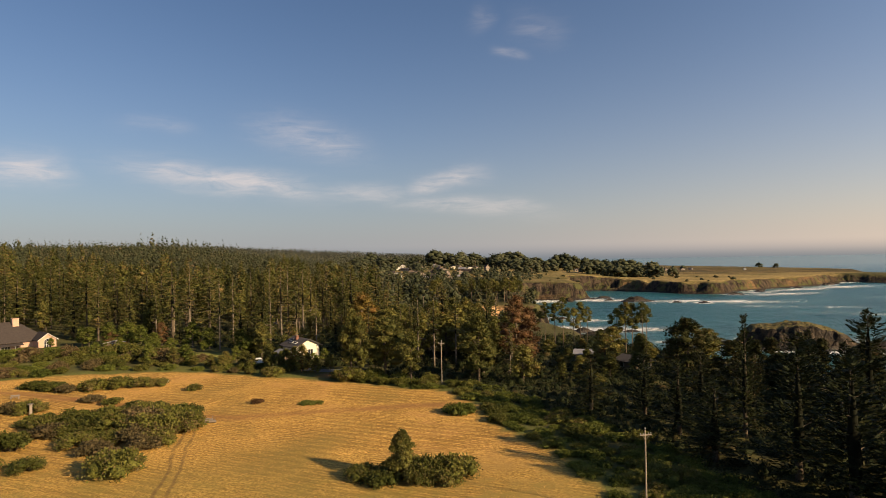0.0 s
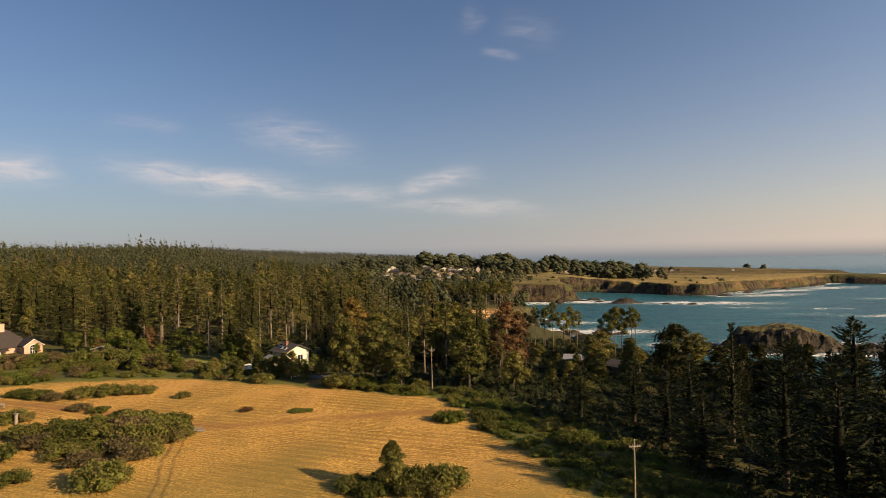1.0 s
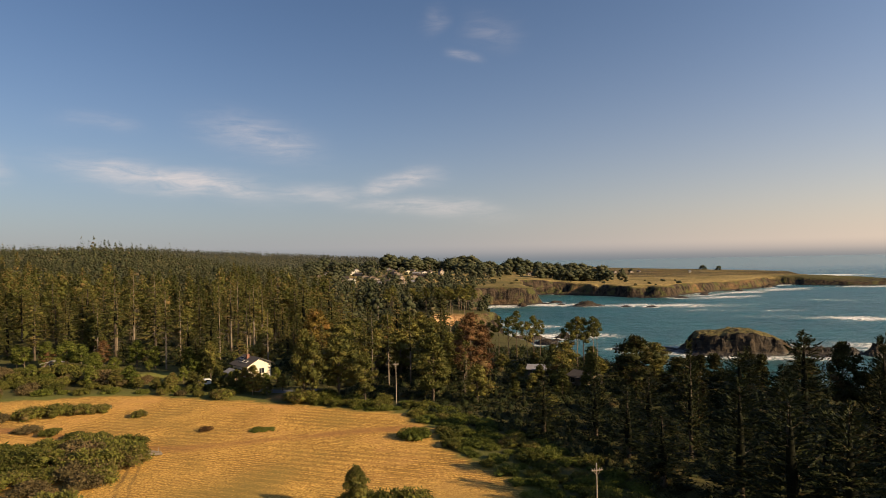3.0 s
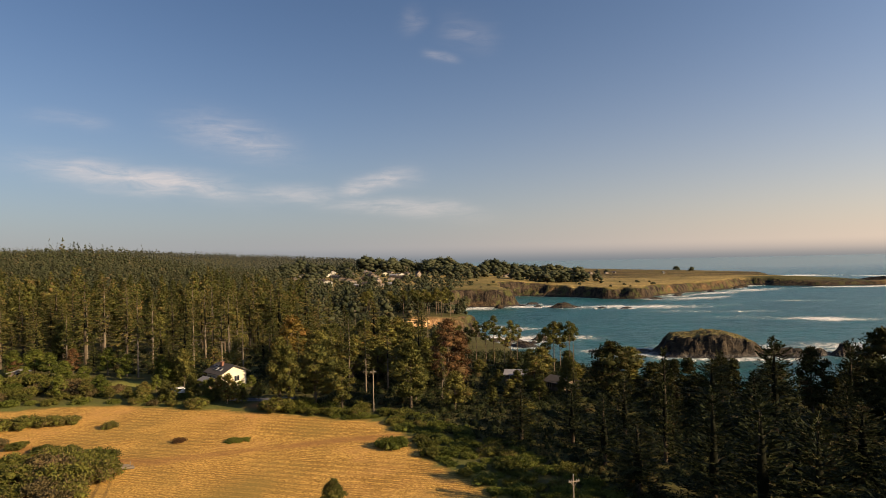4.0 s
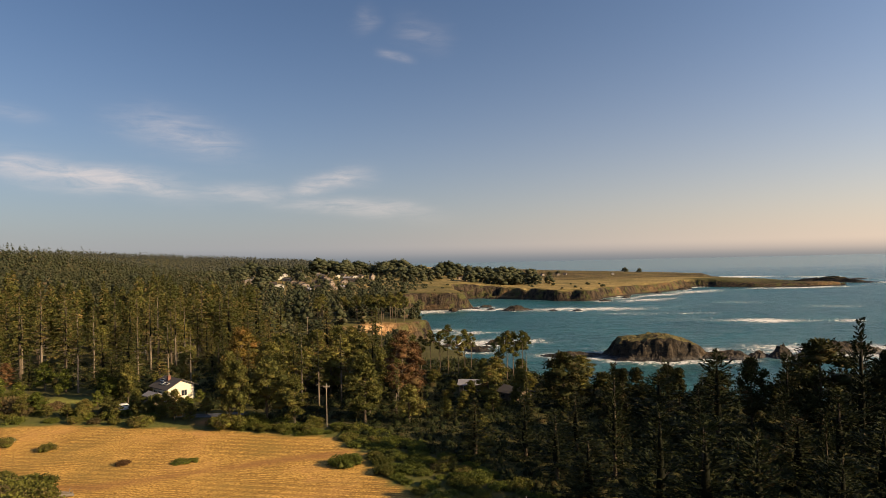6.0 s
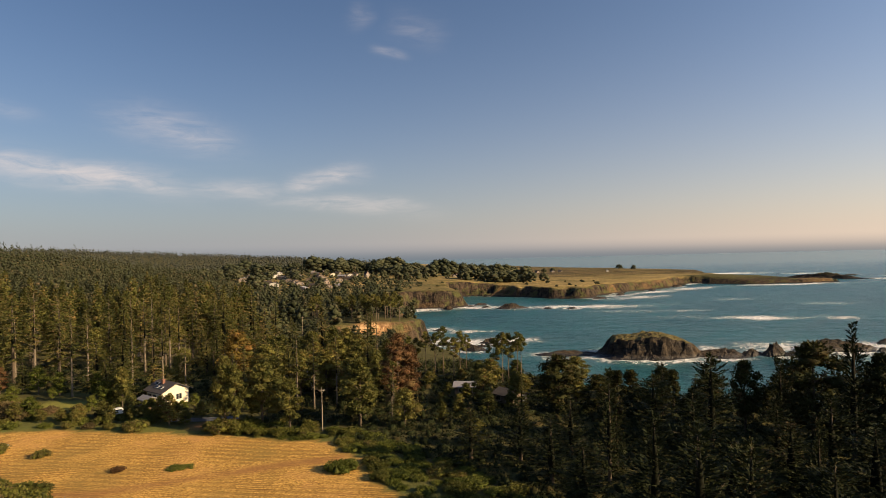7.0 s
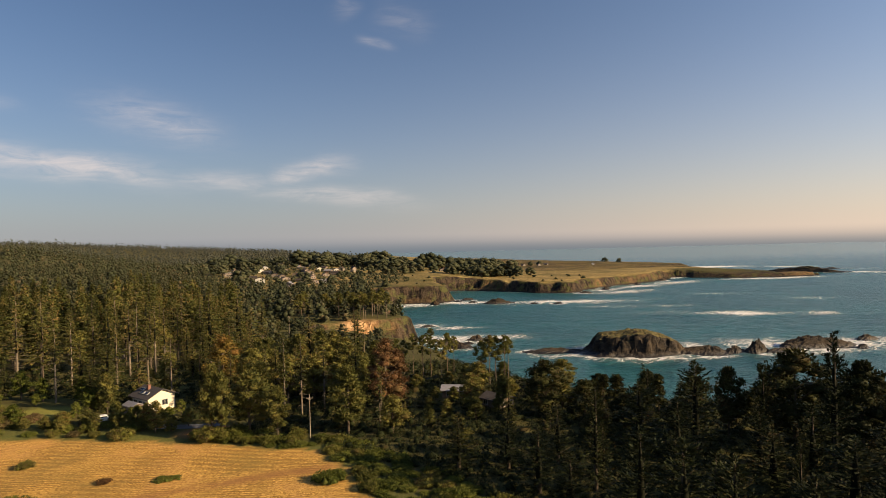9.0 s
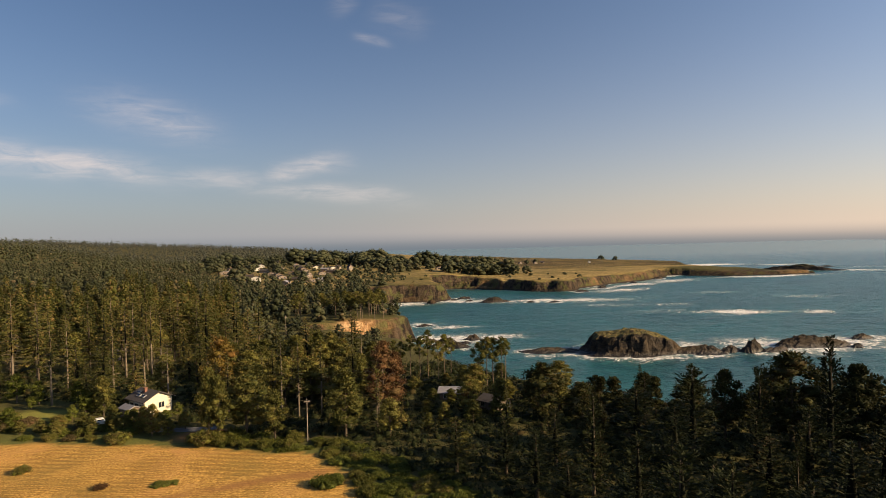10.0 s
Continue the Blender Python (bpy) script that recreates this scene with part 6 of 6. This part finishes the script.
# ---- village trees ----
for x, y, s, w in [(-14, 1060, 1.25, 1.3), (6, 1065, 1.1, 1.3), (30, 1050, 0.9, 1.3), (-30, 1075, 1.0, 1.2), (22, 1020, 0.9, 1.2), (48, 1030, 0.8, 1.2), (60, 1010, 0.8, 1.2), (20, 950, 0.9, 1.2), (36, 940, 0.9, 1.2), (50, 925, 0.9, 1.1), (30, 905, 0.8, 1.1),
                   (150, 1010, 1.3, 1.1), (170, 1015, 1.45, 1.1), (190, 1015, 1.35, 1.2), (212, 1030, 1.1, 1.1), (232, 1040, 1.15, 1.0), (250, 1045, 1.3, 1.2), (268, 1050, 1.1, 1.2), (135, 1000, 1.0, 1.1),
                   (165, 850, 0.95, 1.0), (176, 845, 1.0, 1.0), (188, 848, 0.9, 1.0), (205, 840, 0.9, 1.0), (222, 842, 0.8, 1.0), (238, 835, 0.85, 1.0), (150, 860, 0.7, 1.0), (262, 850, 0.7, 1.1),
                   (-170, 1010, 1.0, 1.3), (-150, 1030, 0.9, 1.2), (-120, 1040, 1.0, 1.3), (-95, 1045, 0.9, 1.2), (-70, 1050, 1.0, 1.2), (-50, 1045, 0.8, 1.2), (-200, 990, 1.0, 1.3), (-220, 960, 0.9, 1.3), (-250, 980, 1.0, 1.3), (-190, 900, 0.9, 1.2), (-175, 870, 0.8, 1.2), (-130, 870, 0.7, 1.2),
                   (60, 845, 0.8, 1.1), (75, 850, 0.9, 1.1), (90, 860, 0.8, 1.1), (48, 830, 0.7, 1.1), (105, 890, 0.6, 1.2), (80, 905, 0.7, 1.2), (15, 800, 0.6, 1.1), (-12, 770, 0.55, 1.1), (-5, 790, 0.5, 1.1), (-90, 830, 0.6, 1.1), (-40, 940, 0.7, 1.2), (-100, 925, 0.7, 1.1), (-140, 780, 0.8, 1.2), (-125, 760, 0.8, 1.2),
                   (-80, 690, 0.7, 1.1), (-120, 700, 0.8, 1.2), (-48, 690, 0.6, 1.1), (-20, 690, 0.6, 1.1), (5, 720, 0.6, 1.1), (12, 690, 0.6, 1.0), (640, 1443, 0.9, 1.5), (654, 1390, 0.8, 1.4), (440, 1360, 0.8, 1.3), (415, 1345, 0.6, 1.2)]:
    WINDBREAK.stand(x, y, s, w)
shrubs = spread_points(-175, 70, 650, 960, 7.5, lambda x, y: (coast_distance(x, y) > 6) & (N1(x / 24, y / 24) > -0.12) & (((x + 45) / 125) ** 2 + ((y - 790) / 180) ** 2 < 1), 1100)
shrubs = [p for p in shrubs if all((p[0] - q[0]) ** 2 + (p[1] - q[1]) ** 2 > 64 for q in VILLAGE)]
tagged(new("garden_shrubs", forest_mesh(far_trees(shrubs, 6, ICO_COARSE, 14, 3.0, (2.0, 6.0), 0.9), LEAF_TOWN)), "dark hedges and shrubs between the village houses", "shrubs", kind="stuff")
# low scrub on the far headland
for x, y in spread_points(-10, 330, 640, 900, 17.0, lambda x, y: (coast_distance(x, y) > 8) & (coast_distance(x, y) < 75), 150):
    WINDBREAK.stand(x, y, rng.uniform(0.10, 0.26), rng.uniform(1.2, 2.2), label="low dark scrub along the headland's edge")
# darker pines on the near headland
for x, y in spread_points(-70, 36, 400, 640, 26.0, lambda x, y: coast_distance(x, y) > 15, 300):
    WINDBREAK.stand(x, y, rng.uniform(0.45, 0.75), rng.uniform(0.7, 0.95), label="dark wind-shaped pine above the cliff")
for cx, cy, a, b, count, s0, s1 in [(0, 1050, 60, 30, 9, 1.0, 1.4), (205, 1030, 80, 25, 14, 1.0, 1.5), (195, 848, 55, 14, 12, 0.7, 1.0), (-110, 1030, 110, 40, 14, 0.7, 1.1), (-40, 860, 110, 90, 26, 0.3, 0.55), (85, 930, 50, 50, 10, 0.6, 0.9), (60, 1000, 60, 40, 10, 0.7, 1.0)]:
    for n in range(count):
        q, o = rng.random() * 6.283, math.sqrt(rng.random())
        WINDBREAK.stand(cx + a * o * math.cos(q), cy + b * o * math.sin(q), rng.uniform(s0, s1), rng.uniform(1.0, 1.5))


# ---- small things in the field ----
def make_log(x, y, long, thick, turn):
    r = np.random.default_rng(int(abs(x * 10)))
    lg = tagged(new("log_pile"), "weathered logs dragged together on the mown field", "logs")
    for n, (dx, dz, f) in enumerate(((0, 0.6, 1.0), (0.7, 0.55, 0.8), (0.3, 1.3, 0.7))):
        a = r.normal() * 0.25
        pts = [(-long / 2 * f * math.cos(a), dx * thick * 2 - long / 2 * f * math.sin(a), dz * thick), (0, dx * thick * 2, dz * thick + 0.05), (long / 2 * f * math.cos(a), dx * thick * 2 + long / 2 * f * math.sin(a), dz * thick)]
        v, fc = tube(pts, [thick * 0.5, thick * 0.55, thick * 0.42], 8)
        child("log", mesh_of("log", v, fc, GREY_WOOD, True), lg)
    for n in range(2):
        v, fc = tube([(long * 0.25 + n * 0.3, 0.2, 0.3), (long * 0.32 + n * 0.5, 0.2 - n * 0.3, 1.5 - n * 0.4)], [0.10, 0.05], 6)
        child("branch", mesh_of("branch", v, fc, GREY_WOOD, True), lg)
    lg.matrix_world = pose(x, y, h_at(x, y), 0, 0, turn)


make_log(-52.8, 111, 3.4, 0.5, 6)


def make_heap(x, y, w, h, seed):
    wood_part, leaf = bush_parts(seed, w, h, 9, 110, 0.22)
    hp = tagged(new("brush_heap"), "small dark heap of cut brush on the straw", "brush heap")
    child("sticks", mesh_of("sticks", *wood_part, BARK_DARK), hp)
    child("cuttings", mesh_of("cuttings", leaf[0], leaf[1], [LEAF_BROWN, INNER], index=leaf[2]), hp)
    hp.matrix_world = pose(x, y, h_at(x, y))


make_heap(-49.2, 127, 1.5, 0.8, 131)


def make_trough(x, y, turn):
    tr = tagged(new("water_trough"), "white metal stock trough at the scrub edge", "trough")
    bm = box(bmesh.new(), -1.1, -0.45, 0.25, 1.1, 0.45, 0.32)
    for x0, y0, x1, y1 in ((-1.1, -0.45, 1.1, -0.39), (-1.1, 0.39, 1.1, 0.45), (-1.1, -0.39, -1.04, 0.39), (1.04, -0.39, 1.1, 0.39)):
        box(bm, x0, y0, 0.32, x1, y1, 0.85)
    part("basin", bm, VINYL, tr)
    for a, b in ((-1, -0.35), (1, -0.35), (-1, 0.35), (1, 0.35)):
        part("leg", box(bmesh.new(), a - 0.05, b - 0.05, -0.1, a + 0.05, b + 0.05, 0.26), VINYL, tr)
    tr.matrix_world = pose(x, y, h_at(x, y), 0, 0, turn) @ Matrix.Scale(0.7, 4)


make_trough(-80.8, 147.2, 10)


def make_gatepost(x, y, tall, thick):
    gp = tagged(new("gate_post"), "thick grey weathered timber post beside a bush", "post")
    v, f = tube([(0, 0, -0.3), (0.02, 0, tall * 0.5), (0.05, 0.02, tall - 0.06), (0.05, 0.02, tall)], [thick, thick * 0.95, thick * 0.9, thick * 0.6], 9)
    child("shaft", mesh_of("shaft", v, f, GREY_WOOD, True), gp)
    bm = box(bmesh.new(), -thick * 1.1, -thick * 1.1, tall - 0.02, thick * 1.1 + 0.1, thick * 1.1, tall + 0.09, 0.02)
    part("cap", bm, GREY_WOOD, gp)
    gp.matrix_world = pose(x, y, h_at(x, y))


make_gatepost(-92.2, 116.2, 2.2, 0.32)


def make_bench(x, y, turn):
    be = tagged(new("bench"), "grey weathered bench standing by the field lane", "bench")
    part("seat", box(bmesh.new(), -0.9, -0.22, 0.42, 0.9, 0.22, 0.47), GREY_WOOD, be)
    part("backrest", box(bmesh.new(), -0.9, 0.20, 0.55, 0.9, 0.25, 0.9), GREY_WOOD, be)
    for c in (-0.8, 0.8):
        part("leg", box(bmesh.new(), c - 0.04, -0.2, -0.05, c + 0.04, 0.25, 0.42), GREY_WOOD, be)
    be.matrix_world = pose(x, y, h_at(x, y), 0, 0, turn)


make_bench(-105.5, 128.3, 15)

# ---- the yard of the cream house ----
drive_pts = [(-50.0, 164.5), (-44, 163.5), (-38, 163.0), (-33, 163.6)]
ASPHALT = plain("worn_asphalt", (0.11, 0.11, 0.115), 0.9, 0.2, 0.8)
vs = [(x, y + o, h_at(x, y + o) + 0.06 - d) for d in (0.0, 0.3) for x, y in drive_pts for o in (-1.8, 1.8)]
fs = [(2 * i, 2 * i + 2, 2 * i + 3, 2 * i + 1) for i in range(3)] + [(0, 8, 10, 2), (2, 10, 12, 4), (4, 12, 14, 6), (1, 3, 11, 9), (3, 5, 13, 11), (5, 7, 15, 13)]
tagged(new("pavement", mesh_of("pavement", vs, fs, ASPHALT)), "grey asphalt driveway beside the cream house", "driveway", kind="structure")


def make_car(x, y, turn, paint):
    car = tagged(new("parked_car"), "white van parked beside the house", "car")
    body = [(-2.3, 0.45), (-2.3, 1.0), (-2.15, 1.55), (-1.9, 1.85), (0.9, 1.85), (1.6, 1.15), (2.3, 0.98), (2.35, 0.45)]
    pts = [(a, s * 0.9 * (1 if z < 1.2 else 0.86), z) for s in (-1, 1) for a, z in body]
    n = len(body)
    faces = [tuple(range(n)), tuple(range(2 * n - 1, n - 1, -1))] + [(i, (i + 1) % n, n + (i + 1) % n, n + i) for i in range(n)]
    part("body", solid(bmesh.new(), pts, faces), paint, car)
    for s in (-1, 1):
        part("side_window", box(bmesh.new(), -1.8, s * 0.84 - 0.02, 1.2, 0.95, s * 0.84 + 0.03, 1.65), GLASS, car)
    for a in (-1.45, 1.45):
        for s in (-0.88, 0.88):
            v, f = tube([(a, s - 0.12, 0.34), (a, s - 0.1, 0.34), (a, s + 0.1, 0.34), (a, s + 0.12, 0.34)], [0.02, 0.34, 0.34, 0.02], 14)
            child("wheel", mesh_of("wheel", v, f, DARK_WOOD, True), car)
    car.matrix_world = pose(x, y, h_at(x, y) + 0.02, 0, 0, turn)


make_car(-66.5, 172.5, 30, VINYL)

# the line of tall cypresses on the skyline behind the village
for n in range(46):
    x = -235 + n * 11.6 + rng.normal() * 3
    WINDBREAK.stand(x, 1055 + rng.normal() * 18 - 40 * (60 < x < 170), rng.uniform(0.8, 1.55) * (1.15 if -40 < x < 20 else 1.0), rng.uniform(0.9, 1.25), label="tall dark cypress on the village skyline")


# ---- cut straw lying in rows on the field ----
def straw_tufts(count):
    r = np.random.default_rng(77)
    x, y = r.uniform(-125, 20, count * 3), r.uniform(74, 160, count * 3)
    turn = radians(17)
    row = x * math.sin(turn) - y * math.cos(turn) + 2.5 * N1(x / 21, y / 21)
    inside = poly_distance(FIELD, x, y) > 0.6
    lane = line_distance([(-134, 138), (-114, 134.3), (-100, 131), (-89, 128), (-74, 123), (-60, 117), (-48.6, 115.2), (-34, 120), (-18.5, 123.7), (-7, 126)], x, y)
    likely = (0.5 + 0.5 * np.cos(row * 2 * np.pi / 1.9)) ** 1.5 * np.clip(0.55 + 1.6 * N2(x / 16, y / 16), 0.12, 1)
    keep = inside & (r.random(len(x)) < likely) & (lane > 1.4)
    x, y = x[keep][:count], y[keep][:count]
    n = len(x)
    base = np.stack([x, y, height(x, y) + 0.02], -1)
    a = turn + r.normal(size=n) * 0.7 + np.pi * (r.random(n) < 0.5)
    way = unit(np.stack([np.cos(a), np.sin(a), r.uniform(0.0, 0.4, n)], -1))
    return leaflets(base, way, r.uniform(0.12, 0.34, n), r.uniform(0.05, 0.12, n), r, -0.3)


STRAW = plain("cut_straw", (0.44, 0.26, 0.072), 0.9, 0.3, 0.6)
tagged(new("straw", mesh_of("straw", *straw_tufts(80000), STRAW)), "cut golden straw lying in rows on the field", "straw", kind="stuff")
